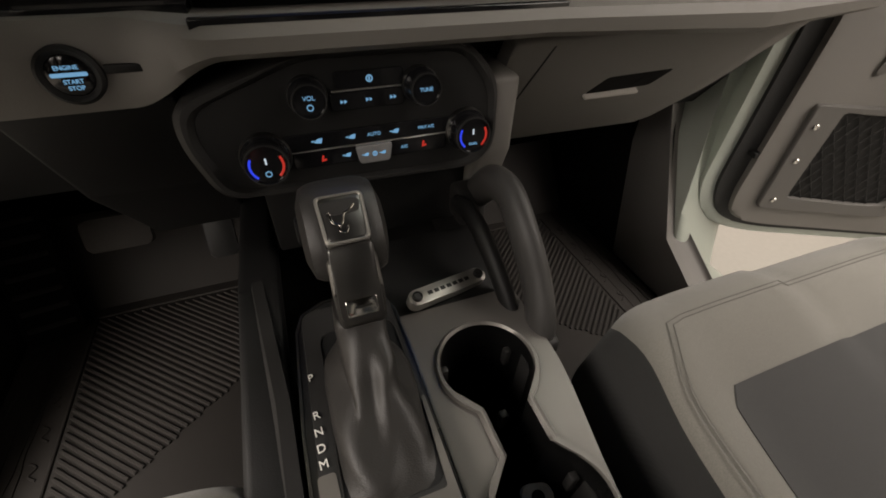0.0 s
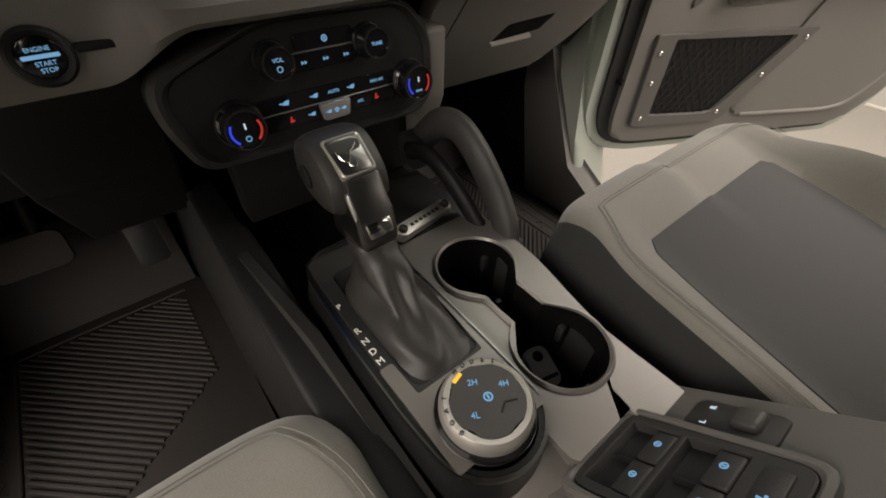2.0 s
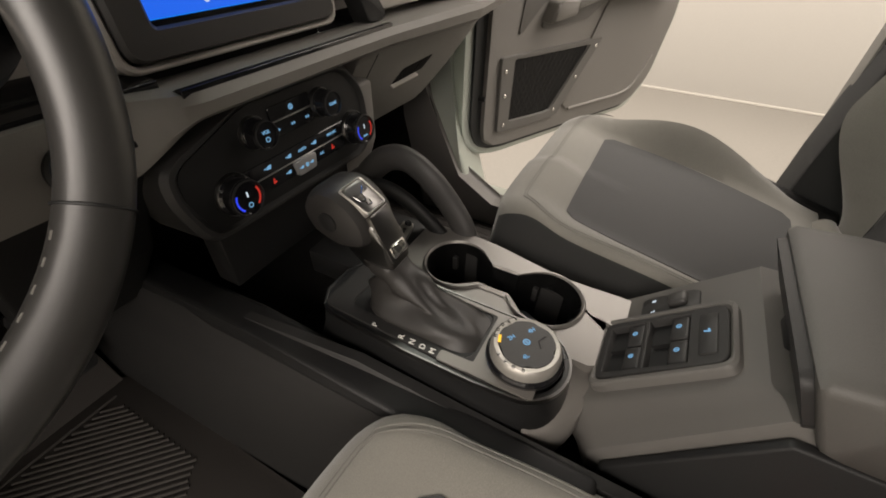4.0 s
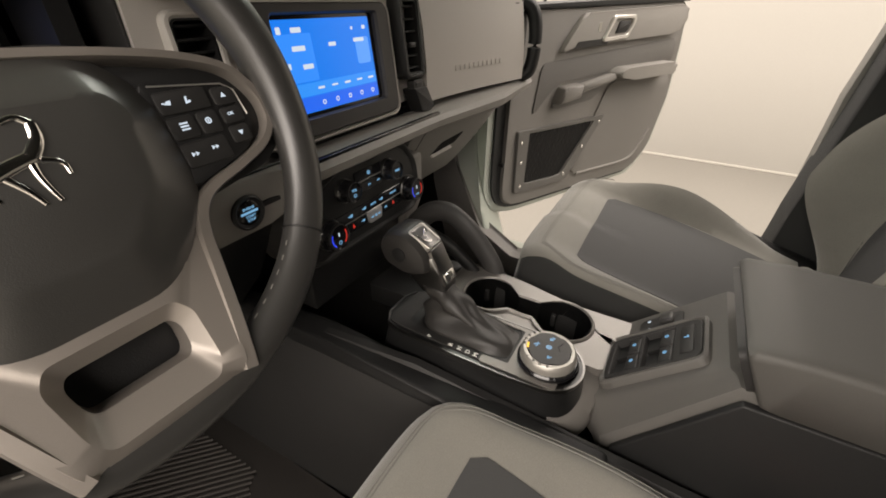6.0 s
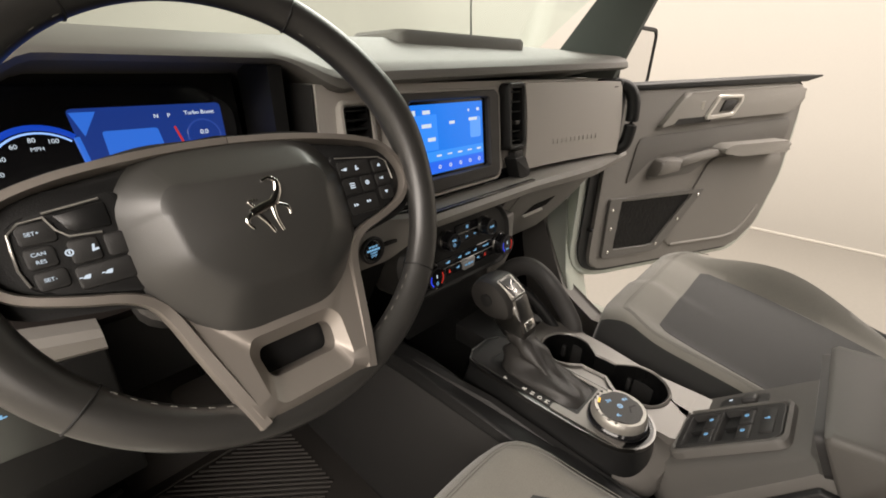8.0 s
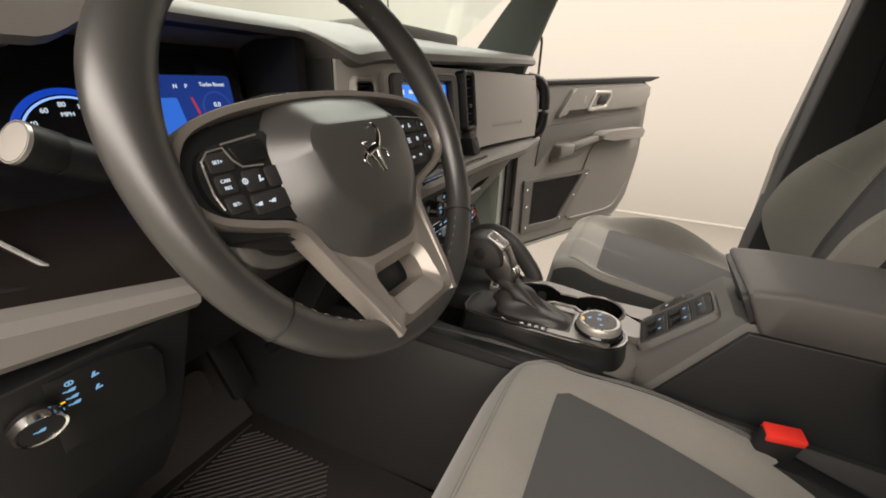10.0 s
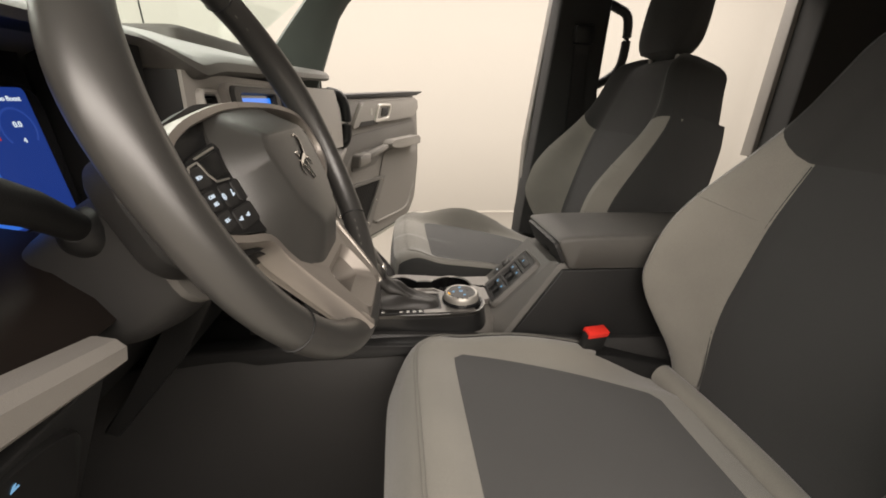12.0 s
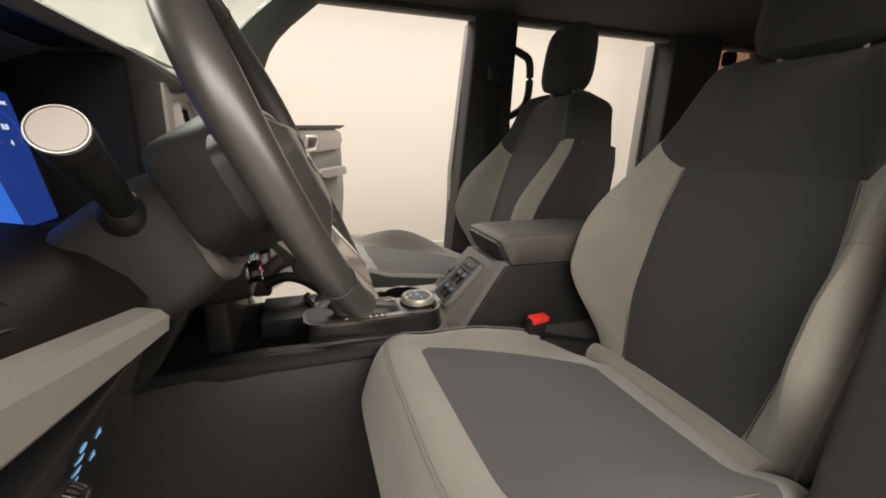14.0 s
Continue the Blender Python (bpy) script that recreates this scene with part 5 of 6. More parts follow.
# ---- instrument cluster ----
clu = thing("instrument_cluster", (-0.45, 0.6, 1.25), "dark instrument cluster with lit blue displays", "instrument cluster")
part("cowl_back", along([(0.60, 1.22), (0.62, 1.475), (0.64, 1.475), (0.64, 1.22)], -0.73, -0.30, 0.002), M_BLACK, clu)
part("cowl_side", loft([[(x, y, z) for x, y in ((-0.300, 0.505), (-0.296, 0.60), (-0.29, 0.62), (-0.282, 0.505))] for z in (1.24, 1.462)]), M_BLACK, clu)
part("cowl_side", loft([[(x, y, z) for x, y in ((-0.735, 0.530), (-0.725, 0.62), (-0.745, 0.62), (-0.75, 0.530))] for z in (1.24, 1.474)]), M_DARK, clu)
part("cowl_floor", along([(0.54, 1.274), (0.62, 1.285), (0.62, 1.275), (0.54, 1.262)], -0.74, -0.30, 0.002), M_BLACK, clu)
part("cowl_roof", along([(0.515, 1.4645), (0.62, 1.4645), (0.62, 1.4695), (0.515, 1.4695)], -0.52, -0.318), M_BLACK, clu)
CM = facing((-0.42, 0.594, 1.355), (1, 0, 0), (0, 0.18, 1))
part("cluster_glass", prism(rpoly([(-0.28, -0.085), (0.095, -0.085), (0.11, 0.055), (0.06, 0.085), (-0.28, 0.085)], 0.02, 4), -0.01, 0.001, CM), M_GLOSS, clu, "gloss black cluster glass")
M_TILE = glow("blue_cluster_tile", (0.03, 0.15, 0.66), 0.85)
mid_d = part("display", prism(rpoly([(-0.062, -0.075), (0.086, -0.075), (0.092, 0.060), (-0.070, 0.060)], 0.006, 3), 0.0012, 0.0018, CM), M_SCREEN_DARK, clu, "lit deep blue display")
part("display_tile", prism(rpoly([(-0.044, -0.072), (0.024, -0.072), (0.012, 0.034), (-0.044, 0.034)], 0.003, 2), 0.0019, 0.0023, CM), M_TILE, mid_d)
part("display_tile", prism([(-0.068, 0.056), (-0.044, 0.056), (-0.060, 0.030)], 0.0019, 0.0023, CM), M_TILE, mid_d)
part("display_edge", tube([(-0.068, 0.030, 0.002), (-0.058, -0.072, 0.002)], 0.003, 6, False, 0.2, (0, 0, 1), None, CM), M_TILE, mid_d)
text("Turbo Boost", 0.0085, CM @ Matrix.Translation((0.064, 0.049, 0.0022)), M_ICON_WHITE, mid_d)
text("N", 0.0085, CM @ Matrix.Translation((0.014, 0.047, 0.0022)), M_ICON_WHITE, mid_d)
text("P", 0.0085, CM @ Matrix.Translation((0.028, 0.047, 0.0022)), M_ICON_WHITE, mid_d)
text("0.0", 0.0100, CM @ Matrix.Translation((0.064, 0.024, 0.0022)), M_ICON_WHITE, mid_d)
text("0", 0.026, CM @ Matrix.Translation((-0.014, -0.022, 0.0026)), M_ICON_WHITE, mid_d)
text("4", 0.009, CM @ Matrix.Translation((0.064, 0.008, 0.0022)), M_ICON_WHITE, mid_d)
part("needle", box(-0.0012, 0.0012, -0.012, 0.012, 0.002, 0.0024, 0, 1, CM @ Matrix.Translation((0.034, 0.022, 0)) @ Matrix.Rotation(0.25, 4, "Z")), M_ICON_RED, mid_d)
part("boost_ring", tube([(0.064 + 0.020 * math.cos(radians(a)), 0.020 + 0.020 * math.sin(radians(a)), 0.002) for a in range(-40, 221, 13)], 0.0012, 6, False, 0.4, (0, 0, 1), None, CM), glow("dim_blue", (0.03, 0.08, 0.4), 0.6), mid_d)
AC = (-0.102, -0.006)
spd = part("speed_arc", tube([(AC[0] + 0.049 * math.cos(radians(a)), AC[1] + 0.049 * math.sin(radians(a)), 0.002) for a in range(48, 205, 8)], 0.0030, 8, False, 0.25, (0, 0, 1), None, CM), glow("blue_speed_arc", (0.01, 0.09, 0.8), 0.5), clu, "lit blue speed arc")
part("arc_inner", tube([(AC[0] + 0.0435 * math.cos(radians(a)), AC[1] + 0.0435 * math.sin(radians(a)), 0.002) for a in range(48, 221, 8)], 0.0010, 6, False, 0.4, (0, 0, 1), None, CM), glow("pale_arc", (0.3, 0.5, 1.0), 1.0), spd)
for w, a in (("100", 68), ("80", 95), ("60", 121), ("40", 147), ("20", 172), ("0", 198)):
    text(w, 0.0080, CM @ Matrix.Translation((AC[0] + 0.0365 * math.cos(radians(a)), AC[1] + 0.0365 * math.sin(radians(a)), 0.0022)), M_ICON_WHITE, spd)
text("MPH", 0.0070, CM @ Matrix.Translation((-0.103, 0.021, 0.0022)), M_ICON_WHITE, spd)

part("lower_trim", tube(smooth_path([(-0.672, 0.520, 1.345), (-0.640, 0.500, 1.305), (-0.618, 0.484, 1.275), (-0.606, 0.473, 1.262), (-0.620, 0.471, 1.262), (-0.660, 0.474, 1.270), (-0.760, 0.486, 1.290)], 6), 0.0026, 8), M_SATIN_DARK, clu, "thin satin trim line")
rings = []
for x in (-0.76, -0.70, -0.64, -0.58, -0.535, -0.49, -0.44):
    f = max(0.0, (-0.535 - x) / 0.245)
    y, z = 0.448 + 0.030 * f, 1.234 + 0.046 * f
    rings.append([(x, y, z), (x, y + 0.012, z + 0.020 - 0.008 * f), (x, y + 0.040, z + 0.042 - 0.022 * f), (x, y + 0.095, z + 0.056 - 0.034 * f), (x, 0.588, 1.298), (x, 0.60, 1.25), (x, 0.50, 1.20)])
part("lower_cover", loft(rings), M_COVER, clu, "brown black lower cover", 50)

# ---- light switch on the knee panel ----
lsw = thing("light_switch", (-0.66, 0.46, 1.12), "round chrome ringed light switch with lit blue symbols", "switch")
LP = facing((-0.615, 0.476, 1.150), (1, -0.12, 0), (0, -0.38, 0.92)) @ Matrix.Translation((0.0173, 0.0095, 0.012))
part("switch_plate", prism(rpoly([(-0.13, -0.062), (0.035, -0.062), (0.030, 0.030), (0.0, 0.044), (-0.13, 0.050)], 0.015, 4), -0.04, 0.0, LP, 0.002), M_GLOSS_SOFT, lsw)
KL = LP @ Matrix.Translation((-0.0626, 0.0113, 0.0))
kb = part("knob", lathe([(0.0170, 0), (0.0170, 0.010), (0.0155, 0.013), (0.001, 0.013)], 40, KL), M_BLACK, lsw)
part("chrome_ring", lathe([(0.0178, 0.007), (0.0166, 0.0142), (0.0148, 0.0136), (0.0148, 0.007)], 40, KL), M_CHROME, kb)
icon(-0.0626, 0.0113, 0.008, M_ICON, 2, LP, 0.0136, kb)
for x, y, k in ((-0.0381, 0.0349, 0), (-0.0377, 0.0256, 2), (-0.0368, 0.0157, 2), (-0.0362, 0.0066, 2), (-0.0209, 0.0323, 3), (-0.0197, 0.0136, 3)):
    icon(x, y, 0.0090, M_ICON, k, LP, 0.0006, lsw)
part("amber_mark", box(-0.0460, -0.0428, 0.0130, 0.0146, 0.0, 0.0008, 0.0003, 1, LP), M_AMBER, lsw)
icon(-0.0687, -0.0391, 0.010, M_ICON_WHITE, 2, LP, 0.0006, lsw)

# ---- steering wheel ----
WC = Vector((-0.4156, 0.3165, 1.3632))
WM = facing(WC, (0.9988, -0.0486, 0), (0.0203, 0.4171, 0.9086)) @ Matrix.Rotation(0.012, 4, "Z")
HUB = WM @ Matrix.Translation((-0.002, -0.011, 0.005))
sw = thing("steering_wheel", tuple(WC), "dark leather steering wheel with satin silver spokes", "steering wheel")
R = 0.1863
seams = (62, -37, -143, 118)


def rim_r(a):
    """Thicker grips at the sides, and a slim foot."""
    return 0.0166 + 0.0036 * math.exp(-((math.sin(a) - 0.35) / 0.35) ** 2)


pts, rad = [], []
for i in range(120):
    a = 2 * math.pi * i / 120
    q = R + 0.002 * math.exp(-((math.sin(a) - 0.35) / 0.3) ** 2)
    pts.append(WM @ Vector((q * math.cos(a), q * math.sin(a), -0.015)))
    rad.append(rim_r(a))
part("rim", tube(pts, rad, 22, True, 0.92, tuple(WM.to_3x3() @ Vector((0, 0, 1)))), M_LEATHER_RIM, sw, "dark grey leather rim")
for d in seams:
    a = radians(d)
    c, s = math.cos(a), math.sin(a)
    loop = []
    for k in range(24):
        b = 2 * math.pi * k / 24
        rr = (rim_r(a) + 0.0003)
        loop.append(WM @ Vector(((R + rr * math.cos(b)) * c, (R + rr * math.cos(b)) * s, -0.015 + 0.92 * rr * math.sin(b))))
    part("rim_seam", tube(loop, 0.0009, 6, True), M_BLACK, sw)
# inner stitching of the rim
for a0, a1 in ((-140, -112), (-68, -40), (20, 60), (120, 160)):
    for i in range(14):
        a = radians(a0 + (a1 - a0) * i / 13)
        p = Vector((math.cos(a), math.sin(a), 0))
        t = Vector((-math.sin(a), math.cos(a), 0)) * 0.0022
        c = p * (R - 0.0158) + Vector((0, 0, -0.010))
        if i % 2 == 0:
            part("stitch", tube([WM @ (c - t), WM @ (c + t)], 0.0006, 5), M_THREAD, sw)
# airbag cover in three steps of facets
def mirror(pts2):
    return pts2 + [(-x, y) for x, y in reversed(pts2)]


M_AIRBAG = material("moulded_airbag_skin", (0.037, 0.036, 0.0335), 0.36, 0, 0.08, 1300, 0.12, 5, 0, 0.75)
o0 = rpoly(mirror([(0.062, 0.056), (0.086, 0.026), (0.088, -0.034), (0.043, -0.094)]), 0.018, 5)
o1 = rpoly(mirror([(0.067, 0.064), (0.094, 0.031), (0.095, -0.038), (0.047, -0.104)]), 0.020, 5)
o2 = rpoly(mirror([(0.063, 0.058), (0.089, 0.027), (0.090, -0.035), (0.044, -0.098)]), 0.020, 5)
o3 = rpoly(mirror([(0.057, 0.032), (0.068, 0.018), (0.063, -0.028), (0.032, -0.064)]), 0.010, 5)
o4 = rpoly(mirror([(0.052, 0.028), (0.062, 0.014), (0.057, -0.024), (0.028, -0.058)]), 0.010, 5)
part("airbag_cover", loft([[HUB @ Vector((x, y, w - (0.004 * sstep(0.020, 0.056, y) if -0.05 < w < -0.01 else 0))) for x, y in o] for o, w in ((o0, -0.070), (o1, -0.036), (o1, -0.026), (o2, -0.021), (o3, -0.0015), (o4, 0.0005))]), M_AIRBAG, sw, "faceted dark grey airbag cover", 22)
# plain bright emblem
em = []
for path, r0, r1 in (([(-0.020, -0.004), (-0.008, 0.000), (0.004, 0.003)], 0.0050, 0.0045), ([(0.003, 0.003), (0.010, 0.012), (0.012, 0.022)], 0.0048, 0.0030), ([(0.012, 0.022), (0.006, 0.027), (-0.002, 0.025)], 0.0026, 0.0014), ([(-0.020, -0.004), (-0.026, -0.010), (-0.022, -0.018)], 0.0028, 0.0012), ([(-0.014, -0.006), (-0.008, -0.016), (-0.004, -0.026)], 0.0026, 0.0014), ([(0.001, 0.0), (0.001, -0.012), (0.004, -0.026)], 0.0026, 0.0014), ([(0.006, 0.0), (0.015, -0.004), (0.016, -0.012)], 0.0024, 0.0012), ([(-0.016, 0.002), (-0.020, 0.008), (-0.012, 0.008)], 0.0016, 0.0009)):
    p3 = smooth_path([(0.86 * x + 0.009, 0.86 * y, 0.0012) for x, y in path], 5)
    em.append((p3, [0.8 * (r0 + (r1 - r0) * i / (len(p3) - 1)) for i in range(len(p3))]))
for p3, rr in em:
    part("emblem_piece", tube(p3, rr, 8, False, 0.45, (0, 0, 1), None, HUB), M_CHROME, sw, "bright chrome emblem piece")
WMP = HUB @ Matrix.Translation((0.001, 0.003, -0.018))
# silver arms round the switch pads
for s in (1, -1):
    line = smooth_path([(s * x, y, w) for x, y, w in ((0.0005, 0.0625, -0.010), (0.040, 0.0605, -0.008), (0.082, 0.0555, -0.004), (0.124, 0.048, -0.003), (0.154, 0.036, -0.003), (0.169, 0.014, -0.003), (0.169, -0.008, -0.003), (0.156, -0.024, -0.003), (0.130, -0.035, -0.003), (0.104, -0.043, -0.004), (0.090, -0.052, -0.006), (0.081, -0.068, -0.007), (0.072, -0.100, 0.000), (0.060, -0.142, 0.011), (0.051, -0.172, 0.0165))], 6)
    half = 0.0050
    rings = []
    for i, p in enumerate(line):
        d = (line[min(i + 1, len(line) - 1)] - line[max(i - 1, 0)]).normalized()
        nrm = Vector((-d.y, d.x, 0))
        h = half * (0.75 + 0.45 * sstep(0.45, 1.0, i / len(line)))
        rings.append([WMP @ (p + nrm * (h * c) + Vector((0, 0, wz))) for c, wz in ((-1.15, -0.020), (-1.0, -0.002), (-0.7, 0.001), (0.7, 0.001), (1.0, -0.002), (1.15, -0.020))])
    part("silver_arm", loft(rings), M_SILVER, sw, "satin silver spoke trim", 45)
    # dark panel behind the switches
    part("spoke", prism(rpoly([(s * x, y) for x, y in ((0.060, 0.047), (0.150, 0.041), (0.180, 0.028), (0.180, -0.022), (0.157, -0.040), (0.060, -0.058))], 0.012, 4), -0.030, -0.013, WMP, 0.004), M_BLACK, sw)
    pad = part("switch_pad", prism(rpoly([(s * x, y) for x, y in ((0.086, 0.036), (0.146, 0.026), (0.155, 0.012), (0.155, -0.008), (0.145, -0.025), (0.086, -0.042))], 0.008, 4), -0.014, -0.0065, WMP, 0.002), M_BLACK, sw, "black switch pad")
    cells = ((0.146, 0.126, 0.0075, 0.0225), (0.146, 0.130, -0.0085, 0.0060), (0.145, 0.128, -0.0235, -0.0100), (0.124, 0.107, -0.0110, 0.0060), (0.104, 0.090, -0.0110, 0.0060), (0.125, 0.092, -0.0290, -0.0125)) if s < 0 else ((0.130, 0.092, 0.0105, 0.0270), (0.151, 0.133, 0.0100, 0.0240), (0.112, 0.092, -0.0080, 0.0090), (0.130, 0.114, -0.0080, 0.0090), (0.151, 0.133, -0.0045, 0.0085), (0.128, 0.092, -0.0285, -0.0100), (0.150, 0.133, -0.0200, -0.0060))
    for xo, xi, y0, y1 in cells:
        part("switch_key", prism(rrect(xo - xi, y1 - y0, 0.003, 3, s * (xo + xi) / 2, (y0 + y1) / 2), -0.010, -0.0050, WMP, 0.0012), M_DARK, pad)
    if s > 0:
        marks = ((0.0996, 0.0186, 2), (0.1138, 0.0184, 3), (0.1414, 0.0175, 9), (0.1028, 0.0012, 5), (0.1211, 0.0016, 0), (0.1403, 0.0029, 8), (0.1003, -0.0189, 1), (0.1165, -0.0178, 1), (0.1414, -0.0125, 7))
        edge = ((0.0923, 0.0315), (0.1440, 0.0260), (0.1520, 0.0200), (0.1540, 0.0))
        part("pad_outline", tube([WMP @ Vector((x, y, -0.0055)) for x, y in edge], 0.0007, 6), M_SATIN, pad)
    else:
        marks = ((-0.1238, -0.0020, 0), (-0.1100, -0.0022, 3), (-0.1199, -0.0207, 2), (-0.1076, -0.0208, 2))
        for w, x, y in (("SET+", -0.1380, 0.0150), ("CAN", -0.1385, 0.0012), ("RES", -0.1385, -0.0040), ("SET-", -0.1375, -0.0165)):
            text(w, 0.0043, WMP @ Matrix.Translation((x, y, -0.0047)), M_ICON_WHITE, pad)
        for edge in (((-0.1478, -0.0185), (-0.1505, -0.0066), (-0.1500, 0.0069), (-0.1490, 0.0170), (-0.1425, 0.0230), (-0.1300, 0.0245), (-0.1262, 0.0150), (-0.1205, 0.0088), (-0.1030, 0.0075)), ((-0.1300, 0.0270), (-0.0985, 0.0310))):
            part("pad_outline", tube([WMP @ Vector((x, y, -0.0050)) for x, y in edge], 0.0008, 6), M_SATIN, pad)
        part("blank_key", prism(rpoly([(-0.126, 0.025), (-0.096, 0.029), (-0.096, 0.0105), (-0.1195, 0.0115)], 0.003, 3), -0.010, -0.0052, WMP, 0.001), M_GLOSS_SOFT, pad)
    for x, y, k in marks:
        d = -0.0047
        if k == 5:
            for j in (-1, 0, 1):
                part("lit_symbol", box(x - 0.0030, x + 0.0030, y + j * 0.0022 - 0.0006, y + j * 0.0022 + 0.0006, d - 0.0003, d, 0, 1, WMP), M_ICON_WHITE, pad)
        elif k == 8:
            text("OK", 0.0042, WMP @ Matrix.Translation((x, y, d)), M_ICON_WHITE, pad)
        elif k in (7, 9):
            q = 0.0020 if k == 9 else -0.0020
            part("lit_symbol", prism([(x - 0.0022, y - q * 0.8), (x + 0.0022, y - q * 0.8), (x, y + q)], d - 0.0003, d, WMP), M_ICON_WHITE, pad)
        else:
            icon(x, y, 0.0068, M_ICON_WHITE, k, WMP, d, pad)
# lower silver spoke with a window
HUBL = WM @ Matrix.Translation((-0.002, 0, -0.015))
lo_o = rpoly([(-0.090, -0.040), (0.090, -0.040), (0.082, -0.068), (0.057, -0.164), (0.049, -0.187), (-0.049, -0.187), (-0.057, -0.164), (-0.082, -0.068)], 0.008, 3)
lo_f = rpoly([(-0.036, -0.113), (0.036, -0.113), (0.043, -0.124), (0.040, -0.160), (0.033, -0.171), (-0.033, -0.171), (-0.040, -0.160), (-0.043, -0.124)], 0.005, 3)
lo_i = rpoly([(-0.030, -0.124), (0.030, -0.124), (0.034, -0.131), (0.032, -0.146), (0.028, -0.152), (-0.028, -0.152), (-0.032, -0.146), (-0.034, -0.131)], 0.004, 3)


def spoke_w(y):
    """The plate rises from behind the hub and folds over the foot of the rim."""
    return -0.013 + 0.033 * max(0.0, min(1.0, (-0.060 - y) / 0.115)) - 0.010 * sstep(-0.176, -0.190, y)


bm = B()
vs = []
for pts2, w, k in ((lo_o, -0.030, 0.96), (lo_o, -0.004, 1.0), (lo_o, 0.0, 0.965), (lo_f, 0.0, 1.0), (lo_i, -0.011, 1.0), (lo_i, -0.034, 1.0)):
    vs.append([bm.verts.new(HUBL @ Vector((x * k, -0.115 + (y + 0.115) * k, w + spoke_w(y)))) for x, y in pts2])
for a in range(6):
    p, q = vs[a], vs[(a + 1) % 6]
    for i in range(len(lo_o)):
        bm.faces.new((p[i], p[(i + 1) % len(lo_o)], q[(i + 1) % len(lo_o)], q[i]))
part("lower_spoke", bm, M_SILVER, sw, "satin silver lower spoke with a window", 35)
part("window_floor", prism(rrect(0.080, 0.044, 0.004, 3, 0, -0.138), -0.036, -0.030, HUBL), M_BLACK, sw)
part("hub", loft([[HUBL @ Vector((r * math.cos(2 * math.pi * k / 32), r * math.sin(2 * math.pi * k / 32) - 0.01, w)) for k in range(32)] for r, w in ((0.060, -0.12), (0.068, -0.08), (0.076, -0.03))]), M_BLACK, sw)
back_f = rpoly(mirror([(0.060, 0.060), (0.140, 0.042), (0.150, 0.020), (0.148, -0.022), (0.130, -0.042), (0.066, -0.080)]), 0.012, 4)
back_r = rpoly(mirror([(0.054, 0.056), (0.118, 0.046), (0.130, 0.032), (0.130, -0.034), (0.118, -0.048), (0.060, -0.074)]), 0.012, 4)
part("back_cover", loft([[HUBL @ Vector((x * k, y * k, w)) for x, y in o] for o, w, k in ((back_f, -0.016, 1.0), (back_f, -0.030, 1.0), (back_r, -0.078, 1.0), (back_r, -0.086, 0.94), (back_r, -0.088, 0.6))]), M_DARK, sw, "charcoal back cover of the hub", 40)

# ---- steering column with its stalks ----
col = thing("steering_column", (-0.42, 0.42, 1.25), "dark plastic steering column with two stalks", "steering column")
CX = facing((-0.419, 0.307, 1.354), (1, 0, 0), (0, 0.3907, 0.9205))
rings = []
for w, hx, hy0, hy1 in ((-0.106, 0.078, -0.066, 0.036), (-0.112, 0.086, -0.076, 0.042), (-0.15, 0.090, -0.088, 0.042), (-0.19, 0.086, -0.092, 0.036), (-0.225, 0.078, -0.088, 0.028)):
    cy, hh = (hy0 + hy1) / 2, (hy1 - hy0) / 2
    rings.append([CX @ Vector((hx * x, cy + hh * y, w)) for x, y in rrect(2, 2, 0.5, 5)])
part("shroud", loft(rings), M_DARK, col, "dark grey column shroud")
lip = [[CX @ Vector((hx * x, -0.017 + hy * y, w)) for x, y in rrect(2, 2, 0.5, 5)] for w, hx, hy in ((-0.1205, 0.0872, 0.0595), (-0.1190, 0.0905, 0.0625), (-0.1120, 0.0905, 0.0625), (-0.1080, 0.0850, 0.0580))]
part("shroud_lip", loft(lip), M_SLOPE, col, "grey front lip of the shroud")
part("column_tube", tube([CX @ Vector((0, -0.02, -0.20)), CX @ Vector((0, -0.04, -0.60))], 0.035, 16), M_BLACK, col)


def stalk(s):
    d = Vector((-0.419 + s * 0.204, 0.436, 1.374))
    a = Vector((-0.419 + s * 0.080, 0.456, 1.308))
    c = a.lerp(d, 0.84)
    b = a.lerp(d, 0.45) + Vector((0, 0, 0.004))
    part("stalk_boot", lathe([(0.021, -0.02), (0.020, 0.004), (0.015, 0.014), (0.011, 0.018)], 24, Matrix.Translation(a) @ (d - a).to_track_quat("Z", "Y").to_matrix().to_4x4()), M_BLACK, col, "black rubber stalk boot")
    part("stalk", tube([a, b, c], [0.0105, 0.0125, 0.0142], 20), M_BLACK, col, "black column stalk")
    ax = (d - c).normalized()
    m = Matrix.Translation(c) @ ax.to_track_quat("Z", "Y").to_matrix().to_4x4()
    tip = part("stalk_tip", lathe([(0.0127, -0.002), (0.0148, 0.002), (0.0148, 0.022), (0.0136, 0.0235)], 36, m), M_BLACK, col)
    part("end_cap", lathe([(0.0134, 0.022), (0.0134, 0.0240), (0.0128, 0.0248), (0.001, 0.0252)], 36, m), M_DOOR_TRIM, tip, "pale grey end cap")
    part("end_ring", lathe([(0.0147, 0.021), (0.0145, 0.0246), (0.0137, 0.0246), (0.0137, 0.021)], 36, m), M_SATIN, tip)
    for i in range(3):
        p = a.lerp(c, 0.45 + 0.14 * i) + Vector((0, -0.0105, 0.003))
        part("stalk_mark", box(-0.003, 0.003, -0.0008, 0.0008, -0.0008, 0.0008, 0, 1, Matrix.Translation(p)), M_WHITE_INK, col)


stalk(-1)

